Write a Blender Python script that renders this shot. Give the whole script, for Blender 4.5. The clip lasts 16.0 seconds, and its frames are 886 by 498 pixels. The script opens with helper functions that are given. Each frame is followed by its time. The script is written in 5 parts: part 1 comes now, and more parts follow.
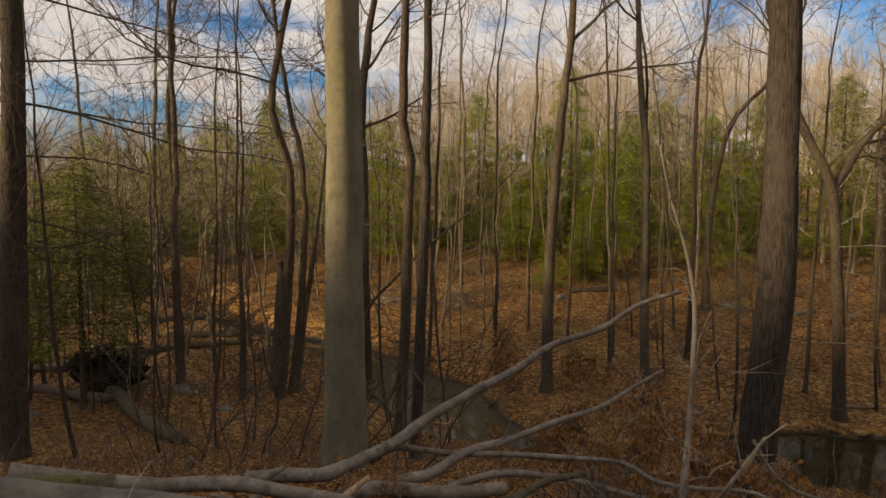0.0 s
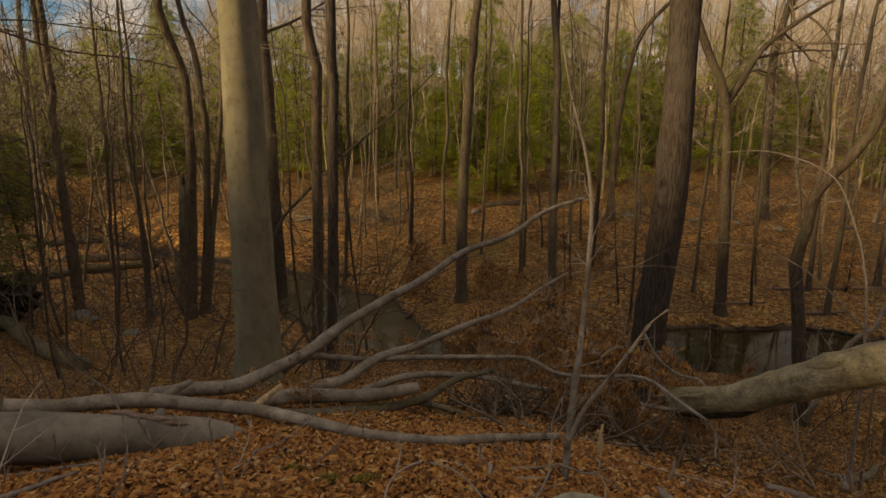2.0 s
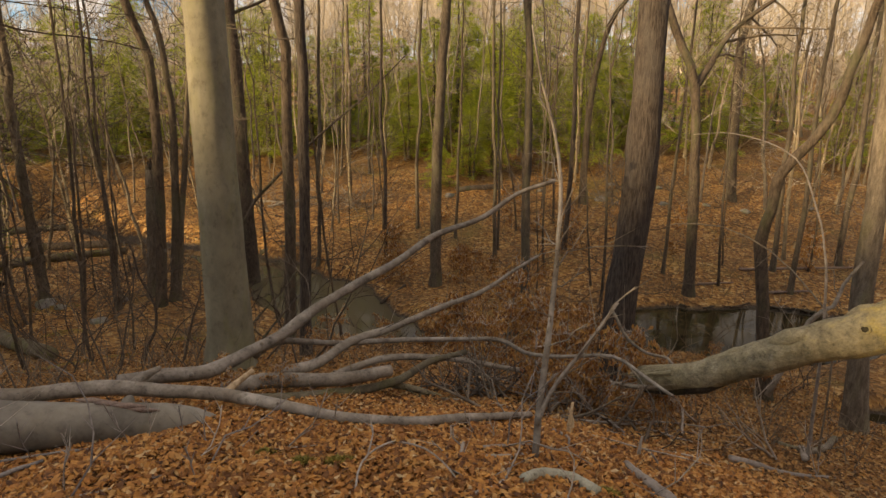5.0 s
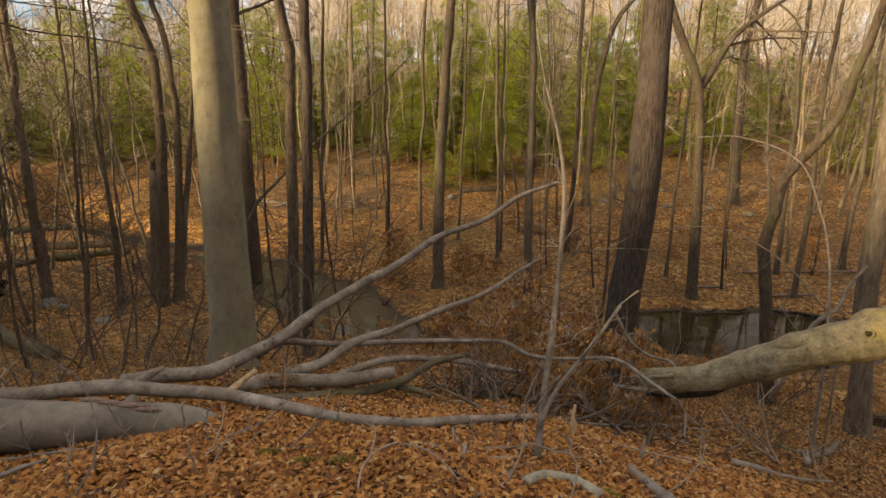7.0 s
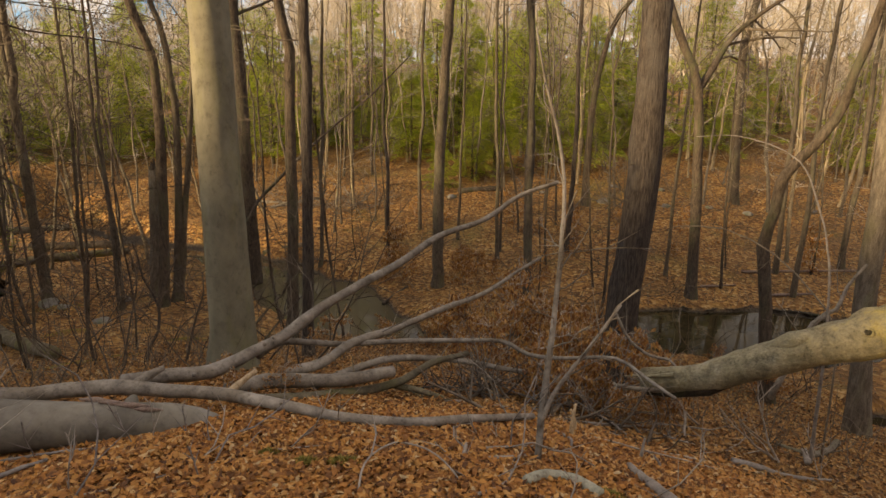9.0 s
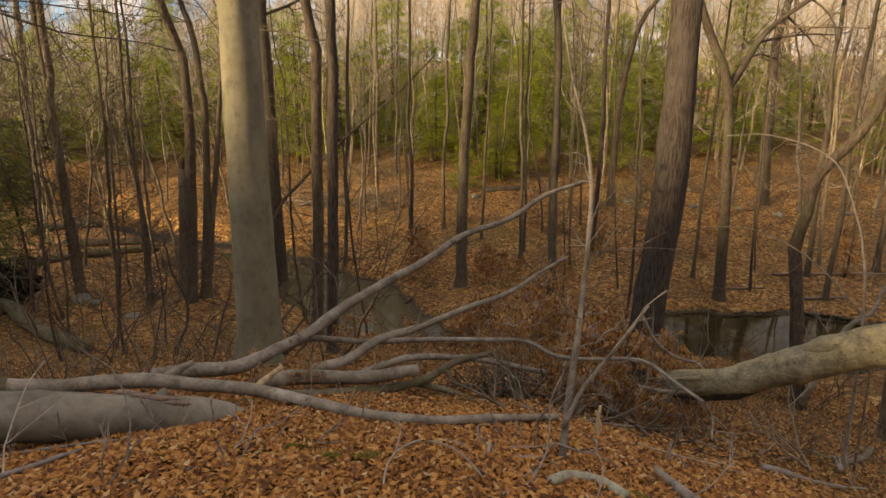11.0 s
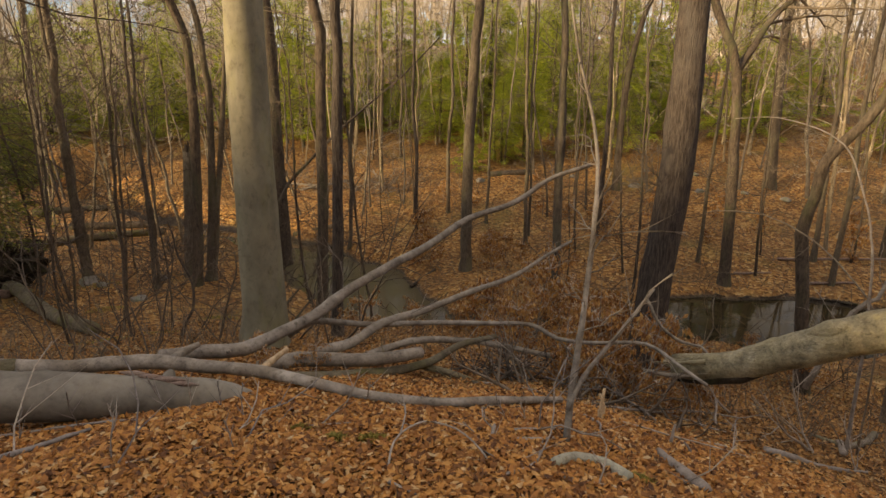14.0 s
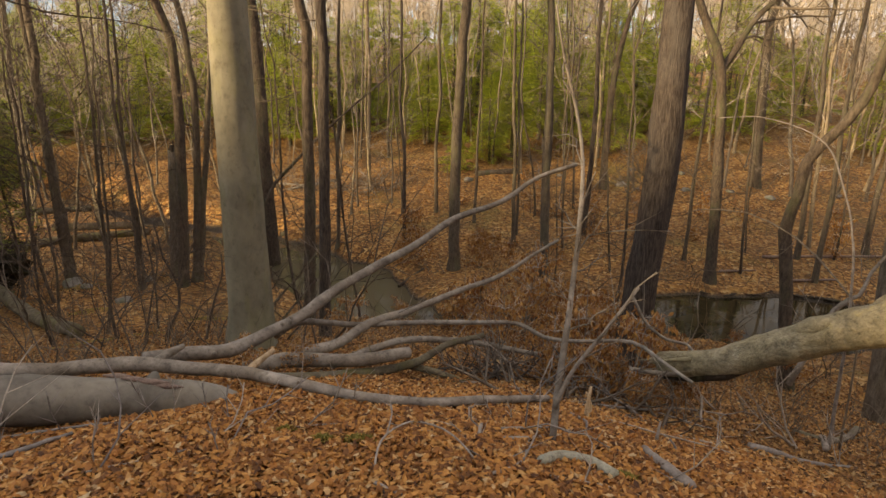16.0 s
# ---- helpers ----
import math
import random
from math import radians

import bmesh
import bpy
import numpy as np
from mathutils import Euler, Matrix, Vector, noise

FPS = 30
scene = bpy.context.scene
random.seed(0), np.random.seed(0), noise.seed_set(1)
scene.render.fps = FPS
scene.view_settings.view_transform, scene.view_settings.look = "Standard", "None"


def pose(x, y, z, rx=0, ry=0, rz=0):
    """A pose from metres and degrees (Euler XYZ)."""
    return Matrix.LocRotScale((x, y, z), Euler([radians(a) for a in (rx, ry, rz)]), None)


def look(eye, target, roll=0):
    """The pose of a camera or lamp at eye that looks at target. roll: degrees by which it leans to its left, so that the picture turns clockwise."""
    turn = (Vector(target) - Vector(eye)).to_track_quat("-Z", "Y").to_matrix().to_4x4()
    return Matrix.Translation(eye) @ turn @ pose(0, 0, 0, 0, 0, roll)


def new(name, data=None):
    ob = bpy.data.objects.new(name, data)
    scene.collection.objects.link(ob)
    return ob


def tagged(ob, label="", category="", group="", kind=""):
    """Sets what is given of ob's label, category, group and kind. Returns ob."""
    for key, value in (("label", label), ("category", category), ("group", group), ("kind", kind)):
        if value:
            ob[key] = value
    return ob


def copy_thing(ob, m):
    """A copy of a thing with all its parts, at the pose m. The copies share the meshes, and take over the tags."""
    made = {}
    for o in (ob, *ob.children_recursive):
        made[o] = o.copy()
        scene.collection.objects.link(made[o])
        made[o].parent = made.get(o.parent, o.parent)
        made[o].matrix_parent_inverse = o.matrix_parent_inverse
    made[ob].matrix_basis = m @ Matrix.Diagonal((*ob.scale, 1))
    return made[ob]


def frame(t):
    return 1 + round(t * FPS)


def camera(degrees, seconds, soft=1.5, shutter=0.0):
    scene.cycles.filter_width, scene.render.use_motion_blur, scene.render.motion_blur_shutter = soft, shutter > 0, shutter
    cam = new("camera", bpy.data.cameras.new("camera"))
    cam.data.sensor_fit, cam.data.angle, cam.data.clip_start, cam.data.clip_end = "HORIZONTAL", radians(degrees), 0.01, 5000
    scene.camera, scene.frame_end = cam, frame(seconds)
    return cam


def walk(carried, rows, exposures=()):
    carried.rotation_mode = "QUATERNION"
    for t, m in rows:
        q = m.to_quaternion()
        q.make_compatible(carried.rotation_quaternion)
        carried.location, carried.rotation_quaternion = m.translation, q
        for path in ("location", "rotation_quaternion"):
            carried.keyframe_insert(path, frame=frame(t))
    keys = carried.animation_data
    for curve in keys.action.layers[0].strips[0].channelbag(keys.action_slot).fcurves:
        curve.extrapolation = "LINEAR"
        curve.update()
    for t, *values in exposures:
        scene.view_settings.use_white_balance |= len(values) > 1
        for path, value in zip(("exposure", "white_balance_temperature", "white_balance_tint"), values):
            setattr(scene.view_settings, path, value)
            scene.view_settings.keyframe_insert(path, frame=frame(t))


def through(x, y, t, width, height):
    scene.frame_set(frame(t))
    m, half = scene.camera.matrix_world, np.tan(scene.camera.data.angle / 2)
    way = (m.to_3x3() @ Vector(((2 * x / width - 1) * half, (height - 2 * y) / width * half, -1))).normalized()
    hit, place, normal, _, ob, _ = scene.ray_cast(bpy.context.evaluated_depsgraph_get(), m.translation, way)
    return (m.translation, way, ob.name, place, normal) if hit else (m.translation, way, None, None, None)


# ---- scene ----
cam = camera(75.22, 16.0)
PATH = [
    (0.0, pose(-0.098, -0.012, 1.753, 85.55, -0.21, -0.13)),
    (0.5, pose(-0.091, 0.004, 1.740, 84.67, -0.25, -0.73)),
    (1.0, pose(-0.080, 0.007, 1.728, 83.07, -0.29, -2.16)),
    (1.5, pose(-0.057, 0.010, 1.701, 80.47, -0.30, -5.23)),
    (2.0, pose(-0.019, 0.012, 1.667, 77.39, -0.28, -8.36)),
    (2.5, pose(0.015, 0.004, 1.642, 75.41, -0.27, -11.35)),
    (3.0, pose(-0.000, -0.002, 1.654, 76.32, -0.28, -10.48)),
    (3.5, pose(0.006, -0.008, 1.653, 76.16, -0.31, -10.86)),
    (4.0, pose(0.005, -0.005, 1.649, 75.95, -0.31, -10.91)),
    (6.5, pose(0.003, 0.004, 1.648, 75.91, -0.55, -10.75)),
    (7.0, pose(0.000, 0.000, 1.650, 76.05, -0.59, -10.59)),
    (7.5, pose(0.002, -0.002, 1.652, 76.04, -0.58, -10.58)),
    (8.0, pose(-0.002, -0.002, 1.648, 75.83, -0.55, -10.75)),
    (10.5, pose(-0.012, -0.004, 1.651, 76.41, -0.47, -9.57)),
    (11.0, pose(-0.021, -0.004, 1.645, 75.97, -0.41, -8.34)),
    (11.5, pose(-0.025, -0.002, 1.644, 75.91, -0.42, -8.10)),
    (12.0, pose(-0.028, -0.000, 1.640, 75.56, -0.41, -7.63)),
    (12.5, pose(-0.034, -0.003, 1.636, 75.08, -0.41, -7.23)),
    (13.0, pose(-0.034, -0.001, 1.637, 74.80, -0.44, -7.39)),
    (13.5, pose(-0.029, 0.001, 1.630, 74.62, -0.42, -7.62)),
    (14.0, pose(-0.024, -0.000, 1.634, 74.41, -0.44, -7.87)),
    (14.5, pose(-0.014, -0.001, 1.642, 74.82, -0.49, -8.31)),
    (15.0, pose(-0.009, -0.003, 1.640, 74.69, -0.45, -8.49)),
    (15.5, pose(-0.012, -0.003, 1.639, 74.40, -0.46, -8.50)),
    (16.0, pose(-0.008, 0.001, 1.636, 74.35, -0.48, -9.03)),
]
EXPOSURE = [(0.0, 0.15, 8000, 10), (1.0, -0.07, 8200, 10), (2.0, 0.0, 9300, 10), (3.0, 0.53, 8200, 10), (4.0, 0.73, 8400, 10), (6.5, 0.97, 8300, 10), (10.5, 0.87, 8300, 10), (13.0, 0.91, 8300, 10), (16.0, 1.09, 8000, 10)]
walk(cam, PATH, EXPOSURE)

# ---- sky and sun: a low afternoon sun from behind, over the added ridge ----
SUN_FROM = Vector((-0.92, -0.39, 0)).normalized()
SUN_UP = radians(10.5)
world = bpy.data.worlds.new("sky")
scene.world = world
world.use_nodes = True
wn, wl = world.node_tree.nodes, world.node_tree.links
wn.clear()
sky = wn.new("ShaderNodeTexSky")
sky.sky_type, sky.sun_disc, sky.sun_elevation = "NISHITA", False, SUN_UP
sky.sun_rotation = math.atan2(SUN_FROM.x, SUN_FROM.y)
sky.air_density, sky.dust_density, sky.ozone_density = 1.0, 0.6, 1.6
way = wn.new("ShaderNodeTexCoord")
squash = wn.new("ShaderNodeMapping")
squash.inputs["Scale"].default_value = (1.0, 1.0, 2.6)
wl.new(way.outputs["Generated"], squash.inputs["Vector"])
puffs = wn.new("ShaderNodeTexNoise")
puffs.inputs["Scale"].default_value, puffs.inputs["Detail"].default_value, puffs.inputs["Roughness"].default_value = 4.6, 8, 0.58
wl.new(squash.outputs["Vector"], puffs.inputs["Vector"])
cover = wn.new("ShaderNodeValToRGB")
cover.color_ramp.elements[0].position, cover.color_ramp.elements[1].position = 0.40, 0.56
wl.new(puffs.outputs["Fac"], cover.inputs["Fac"])
cloudy = wn.new("ShaderNodeMix")
cloudy.data_type = "RGBA"
wl.new(cover.outputs["Color"], cloudy.inputs["Factor"])
# the cloud is brighter overhead than at the horizon, with greyer bellies
split = wn.new("ShaderNodeSeparateXYZ")
wl.new(way.outputs["Generated"], split.inputs["Vector"])
dome = wn.new("ShaderNodeMapRange")
dome.inputs["From Min"].default_value, dome.inputs["From Max"].default_value = 0.25, 0.9
dome.inputs["To Min"].default_value, dome.inputs["To Max"].default_value = 18.5, 28.0
wl.new(split.outputs["Z"], dome.inputs["Value"])
belly = wn.new("ShaderNodeValToRGB")
belly.color_ramp.elements[0].position, belly.color_ramp.elements[1].position = 0.50, 0.68
belly.color_ramp.elements[0].color, belly.color_ramp.elements[1].color = (1.0, 0.985, 1.04, 1), (0.78, 0.77, 0.86, 1)
wl.new(puffs.outputs["Fac"], belly.inputs["Fac"])
lit = wn.new("ShaderNodeVectorMath")
lit.operation = "SCALE"
wl.new(belly.outputs["Color"], lit.inputs[0])
wl.new(dome.outputs["Result"], lit.inputs["Scale"])
wl.new(lit.outputs["Vector"], cloudy.inputs["B"])
blue = wn.new("ShaderNodeVectorMath")
blue.operation, blue.inputs[1].default_value = "MULTIPLY", (1.5, 3.0, 4.9)
wl.new(sky.outputs["Color"], blue.inputs[0])
wl.new(blue.outputs["Vector"], cloudy.inputs["A"])
air = wn.new("ShaderNodeBackground")
air.inputs["Strength"].default_value = 0.036
wl.new(cloudy.outputs["Result"], air.inputs["Color"])
wout = wn.new("ShaderNodeOutputWorld")
wl.new(air.outputs["Background"], wout.inputs["Surface"])

sun = new("sun", bpy.data.lights.new("sun", "SUN"))
sun.data.energy, sun.data.angle, sun.data.color = 5.0, radians(2.2), (1.0, 0.83, 0.58)
sun.matrix_world = look(SUN_FROM * 60 + Vector((0, 0, 60 * math.tan(SUN_UP))), (0, 0, 0))

# ---- materials ----
def material(name, rough=0.85, gloss=0.3):
    m = bpy.data.materials.new(name)
    m.use_nodes = True
    n, l = m.node_tree.nodes, m.node_tree.links
    b = n["Principled BSDF"]
    b.inputs["Roughness"].default_value = rough
    b.inputs["Specular IOR Level"].default_value = gloss
    return m, n, l, b


def ramp(n, stops):
    r = n.new("ShaderNodeValToRGB")
    e = r.color_ramp.elements
    while len(e) < len(stops):
        e.new(0.5)
    for k, (at, colour) in enumerate(stops):
        e[k].position, e[k].color = at, (*colour, 1)
    return r


def grain(n, l, scale, stretch=(1, 1, 1), detail=5, rough=0.6, space="Object"):
    c, mp, t = n.new("ShaderNodeTexCoord"), n.new("ShaderNodeMapping"), n.new("ShaderNodeTexNoise")
    mp.inputs["Scale"].default_value = stretch
    t.inputs["Scale"].default_value, t.inputs["Detail"].default_value, t.inputs["Roughness"].default_value = scale, detail, rough
    l.new(c.outputs[space], mp.inputs["Vector"])
    l.new(mp.outputs["Vector"], t.inputs["Vector"])
    return t


def mix(n, l, fac, a, b, how="MIX"):
    m = n.new("ShaderNodeMix")
    m.data_type, m.blend_type = "RGBA", how
    for sock, v in (("Factor", fac), ("A", a), ("B", b)):
        if isinstance(v, bpy.types.NodeSocket):
            l.new(v, m.inputs[sock])
        elif isinstance(v, (int, float)):
            m.inputs[sock].default_value = v
        else:
            m.inputs[sock].default_value = (*v, 1)
    return m.outputs["Result"]


def bump(n, l, b, sock, strength, distance):
    k = n.new("ShaderNodeBump")
    k.inputs["Strength"].default_value, k.inputs["Distance"].default_value = strength, distance
    l.new(sock, k.inputs["Height"])
    l.new(k.outputs["Normal"], b.inputs["Normal"])


def bark(name, dark, light, blotch, scale=14, stretch=(1, 1, 0.16), relief=0.02, moss=None, tint=0.35, rough=0.9, scar=0, crisp=False):
    """Bark: streaks along the stem, larger blotches of lichen, and a tone of its own for each tree."""
    m, n, l, b = material(name, rough, 0.2)
    streak = grain(n, l, scale, stretch, 6, 0.65)
    tone = ramp(n, [(0.38, dark), (0.60, light)] if crisp else [(0.32, dark), (0.68, light)])
    l.new(streak.outputs["Fac"], tone.inputs["Fac"])
    spots = grain(n, l, 2.2, (1, 1, 0.5), 5, 0.6)
    where = ramp(n, [(0.52, (0, 0, 0)), (0.66, (0.75, 0.75, 0.75))])
    l.new(spots.outputs["Fac"], where.inputs["Fac"])
    col = mix(n, l, where.outputs["Color"], tone.outputs["Color"], blotch)
    if moss:
        green = grain(n, l, 3.1, (1, 1, 0.35), 4, 0.6)
        there = ramp(n, [(0.50, (0, 0, 0)), (0.70, (0.8, 0.8, 0.8))])
        l.new(green.outputs["Fac"], there.inputs["Fac"])
        col = mix(n, l, there.outputs["Color"], col, moss)
    fine = grain(n, l, scale * 5, (1, 1, max(stretch[2], 0.4)), 4, 0.7)
    speck = ramp(n, [(0.30, (0.74, 0.73, 0.72)), (0.46, (0.99, 0.99, 0.99)), (0.72, (1.06, 1.06, 1.05))] if scar == 1 else [(0.30, (0.55, 0.54, 0.52)), (0.46, (0.98, 0.98, 0.98)), (0.72, (1.18, 1.17, 1.15))])
    l.new(fine.outputs["Fac"], speck.inputs["Fac"])
    col = mix(n, l, 1.0, col, speck.outputs["Color"], "MULTIPLY")
    if scar:
        # dark cross cracks and old scars
        cut = grain(n, l, 3.0, (0.8, 0.8, 3) if scar == 1 else (1.6, 1.6, 0.8), 7, 0.8)
        mark = ramp(n, [(0.60, (1, 1, 1)), (0.78, (0.72, 0.70, 0.66))] if scar == 1 else [(0.57, (1, 1, 1)), (0.74, (0.45, 0.42, 0.38))])
        l.new(cut.outputs["Fac"], mark.inputs["Fac"])
        col = mix(n, l, 1.0, col, mark.outputs["Color"], "MULTIPLY")
    who = n.new("ShaderNodeObjectInfo")
    own = ramp(n, [(0.0, (1 - tint, 1 - tint, 1 - tint * 0.9)), (1.0, (1 + tint * 0.3, 1 + tint * 0.2, 1.0))])
    l.new(who.outputs["Random"], own.inputs["Fac"])
    col = mix(n, l, 1.0, col, own.outputs["Color"], "MULTIPLY")
    l.new(col, b.inputs["Base Color"])
    bump(n, l, b, streak.outputs["Fac"], 0.9, relief)
    return m


M_BEECH = bark("beech_bark", (0.122, 0.106, 0.072), (0.210, 0.184, 0.124), (0.240, 0.214, 0.152), 3.2, (1, 1, 0.7), 0.005, (0.15, 0.138, 0.058), 0.0, 0.75, 1)
M_ROUGH = bark("rough_bark", (0.032, 0.024, 0.019), (0.096, 0.075, 0.060), (0.098, 0.083, 0.071), 48, (1, 1, 0.14), 0.05, None, 0.1, crisp=True)
M_GREY = bark("grey_bark", (0.058, 0.044, 0.032), (0.155, 0.122, 0.088), (0.18, 0.150, 0.112), 24, (1, 1, 0.3), 0.04, (0.115, 0.11, 0.055), 0.25)
M_DARK = bark("dark_bark", (0.042, 0.031, 0.022), (0.130, 0.097, 0.070), (0.145, 0.118, 0.088), 26, (1, 1, 0.3), 0.05, (0.07, 0.075, 0.035), 0.25)
M_BOLE = bark("brown_grey_bark", (0.078, 0.061, 0.045), (0.195, 0.158, 0.118), (0.22, 0.186, 0.142), 22, (1, 1, 0.25), 0.035, (0.14, 0.125, 0.065), 0.15)
# pale tones: the far wood's sunlight is put into this bark and these twigs
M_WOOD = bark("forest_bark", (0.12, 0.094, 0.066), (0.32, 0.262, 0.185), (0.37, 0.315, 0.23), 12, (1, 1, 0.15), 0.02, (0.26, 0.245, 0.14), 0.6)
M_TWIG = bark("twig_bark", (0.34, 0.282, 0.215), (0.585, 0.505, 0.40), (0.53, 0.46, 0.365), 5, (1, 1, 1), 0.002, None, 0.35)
# the same twigs toned down for shaded crowns, also used for dark shrubs
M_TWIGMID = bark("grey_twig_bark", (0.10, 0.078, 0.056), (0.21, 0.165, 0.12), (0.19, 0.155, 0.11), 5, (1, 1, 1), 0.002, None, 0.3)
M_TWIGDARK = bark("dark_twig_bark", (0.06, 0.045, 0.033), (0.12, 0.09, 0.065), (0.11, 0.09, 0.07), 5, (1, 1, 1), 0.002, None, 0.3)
M_LIMB = bark("grey_limb_bark", (0.098, 0.080, 0.061), (0.275, 0.230, 0.184), (0.345, 0.296, 0.240), 7, (1.2, 1.2, 1.2), 0.006, (0.15, 0.115, 0.08), 0.12, 0.8, 2)
M_LOG = bark("old_beech_bark", (0.072, 0.060, 0.045), (0.205, 0.177, 0.139), (0.245, 0.217, 0.176), 3.4, (1, 1, 1), 0.005, (0.16, 0.132, 0.09), 0.0, 0.75, 1)
M_PALELOG = bark("pale_log_bark", (0.105, 0.086, 0.052), (0.33, 0.275, 0.165), (0.42, 0.38, 0.28), 9, (1, 1, 1), 0.06, (0.16, 0.135, 0.07), 0.0, 0.55, 2)
M_MOSSLOG = bark("mossy_bark", (0.075, 0.060, 0.037), (0.18, 0.145, 0.092), (0.15, 0.13, 0.085), 10, (1, 1, 1), 0.02, (0.13, 0.125, 0.030), 0.2)
M_RAWWOOD = bark("broken_wood", (0.30, 0.20, 0.11), (0.55, 0.40, 0.24), (0.42, 0.30, 0.19), 20, (1, 1, 0.2), 0.01, None, 0.2)
M_REDWOOD = bark("reddish_dead_wood", (0.13, 0.085, 0.065), (0.28, 0.20, 0.16), (0.22, 0.17, 0.13), 20, (1, 1, 1), 0.01, None, 0.2)
M_STONE = bark("stone", (0.13, 0.115, 0.098), (0.24, 0.215, 0.185), (0.20, 0.19, 0.16), 12, (1, 1, 1), 0.02, (0.12, 0.125, 0.06), 0.2)
M_SOIL = bark("dark_soil", (0.018, 0.013, 0.009), (0.055, 0.040, 0.027), (0.04, 0.032, 0.02), 9, (1, 1, 1), 0.06, (0.05, 0.05, 0.02), 0.1)
M_STICK = bark("weathered_stick", (0.18, 0.150, 0.125), (0.34, 0.290, 0.245), (0.34, 0.30, 0.255), 12, (1, 1, 1), 0.004, None, 0.4)
M_LICHEN = bark("lichen_bark", (0.22, 0.20, 0.145), (0.36, 0.335, 0.25), (0.30, 0.29, 0.20), 9, (1, 1, 1), 0.01, (0.26, 0.26, 0.16), 0.0)


def mossy(m, colour, start, end):
    """Moss that thickens along the x axis of the wood, in ragged patches."""
    n, l = m.node_tree.nodes, m.node_tree.links
    sock = n["Principled BSDF"].inputs["Base Color"]
    under = sock.links[0].from_socket
    c, xyz = n.new("ShaderNodeTexCoord"), n.new("ShaderNodeSeparateXYZ")
    l.new(c.outputs["Object"], xyz.inputs["Vector"])
    along = n.new("ShaderNodeMapRange")
    along.inputs["From Min"].default_value, along.inputs["From Max"].default_value = start, end
    along.inputs["To Min"].default_value, along.inputs["To Max"].default_value = -0.25, 0.22
    l.new(xyz.outputs["X"], along.inputs["Value"])
    patch = grain(n, l, 4.5, (1, 1, 1), 7, 0.7)
    both = n.new("ShaderNodeMath")
    l.new(along.outputs["Result"], both.inputs[0])
    l.new(patch.outputs["Fac"], both.inputs[1])
    edge = ramp(n, [(0.44, (0, 0, 0)), (0.60, (0.85, 0.85, 0.85))])
    l.new(both.outputs["Value"], edge.inputs["Fac"])
    tuft = grain(n, l, 60, (1, 1, 1), 4, 0.7)
    tone = ramp(n, [(0.35, tuple(0.55 * v for v in colour)), (0.65, colour)])
    l.new(tuft.outputs["Fac"], tone.inputs["Fac"])
    l.new(mix(n, l, edge.outputs["Color"], under, tone.outputs["Color"]), sock)


# yellow moss tone toward the right end, also carrying its sunlit gold
mossy(M_PALELOG, (0.33, 0.25, 0.07), -0.3, 0.8)


def leaf_material(name, stops, through=0.25, rough=0.7):
    """Leaves that each have a colour of their own and let some light through."""
    m, n, l, b = material(name, rough, 0.3)
    g = n.new("ShaderNodeNewGeometry")
    r = ramp(n, stops)
    l.new(g.outputs["Random Per Island"], r.inputs["Fac"])
    t = grain(n, l, 30, detail=3)
    shade = ramp(n, [(0.3, (0.72, 0.72, 0.72)), (0.7, (1.12, 1.12, 1.12))])
    l.new(t.outputs["Fac"], shade.inputs["Fac"])
    col = mix(n, l, 1.0, r.outputs["Color"], shade.outputs["Color"], "MULTIPLY")
    l.new(col, b.inputs["Base Color"])
    thin = n.new("ShaderNodeBsdfTranslucent")
    l.new(col, thin.inputs["Color"])
    both = n.new("ShaderNodeMixShader")
    both.inputs["Fac"].default_value = through
    l.new(b.outputs["BSDF"], both.inputs[1])
    l.new(thin.outputs["BSDF"], both.inputs[2])
    l.new(both.outputs["Shader"], n["Material Output"].inputs["Surface"])
    return m


M_LITTER = leaf_material("fallen_leaf", [(0.0, (0.072, 0.026, 0.008)), (0.18, (0.192, 0.074, 0.017)), (0.5, (0.328, 0.128, 0.029)), (0.78, (0.440, 0.196, 0.045)), (0.93, (0.496, 0.264, 0.088)), (1.0, (0.480, 0.336, 0.176))], 0.12)
M_BROWNLITTER = leaf_material("brown_leaf", [(0.0, (0.055, 0.030, 0.012)), (0.35, (0.200, 0.090, 0.026)), (0.65, (0.325, 0.153, 0.044)), (0.88, (0.444, 0.238, 0.079)), (1.0, (0.393, 0.271, 0.132))], 0.1)
M_COPPER = leaf_material("copper_beech_leaf", [(0.0, (0.15, 0.055, 0.016)), (0.5, (0.33, 0.145, 0.040)), (1.0, (0.52, 0.29, 0.09))], 0.25)
M_MOSS = leaf_material("moss", [(0.0, (0.14, 0.12, 0.028)), (0.6, (0.26, 0.21, 0.045)), (1.0, (0.36, 0.29, 0.07))], 0.2)
# bright yellow-green: the sun on far hemlocks is partly put into this colour
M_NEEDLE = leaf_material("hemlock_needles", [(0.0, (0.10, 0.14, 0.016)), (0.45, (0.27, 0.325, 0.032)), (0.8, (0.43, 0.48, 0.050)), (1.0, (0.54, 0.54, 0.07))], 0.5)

# needles again, darkened: the shade on near and western hemlocks is in the colour
M_SHADENEEDLE = leaf_material("shaded_hemlock_needles", [(0.0, (0.06, 0.08, 0.016)), (0.5, (0.15, 0.17, 0.03)), (1.0, (0.30, 0.30, 0.055))], 0.35)


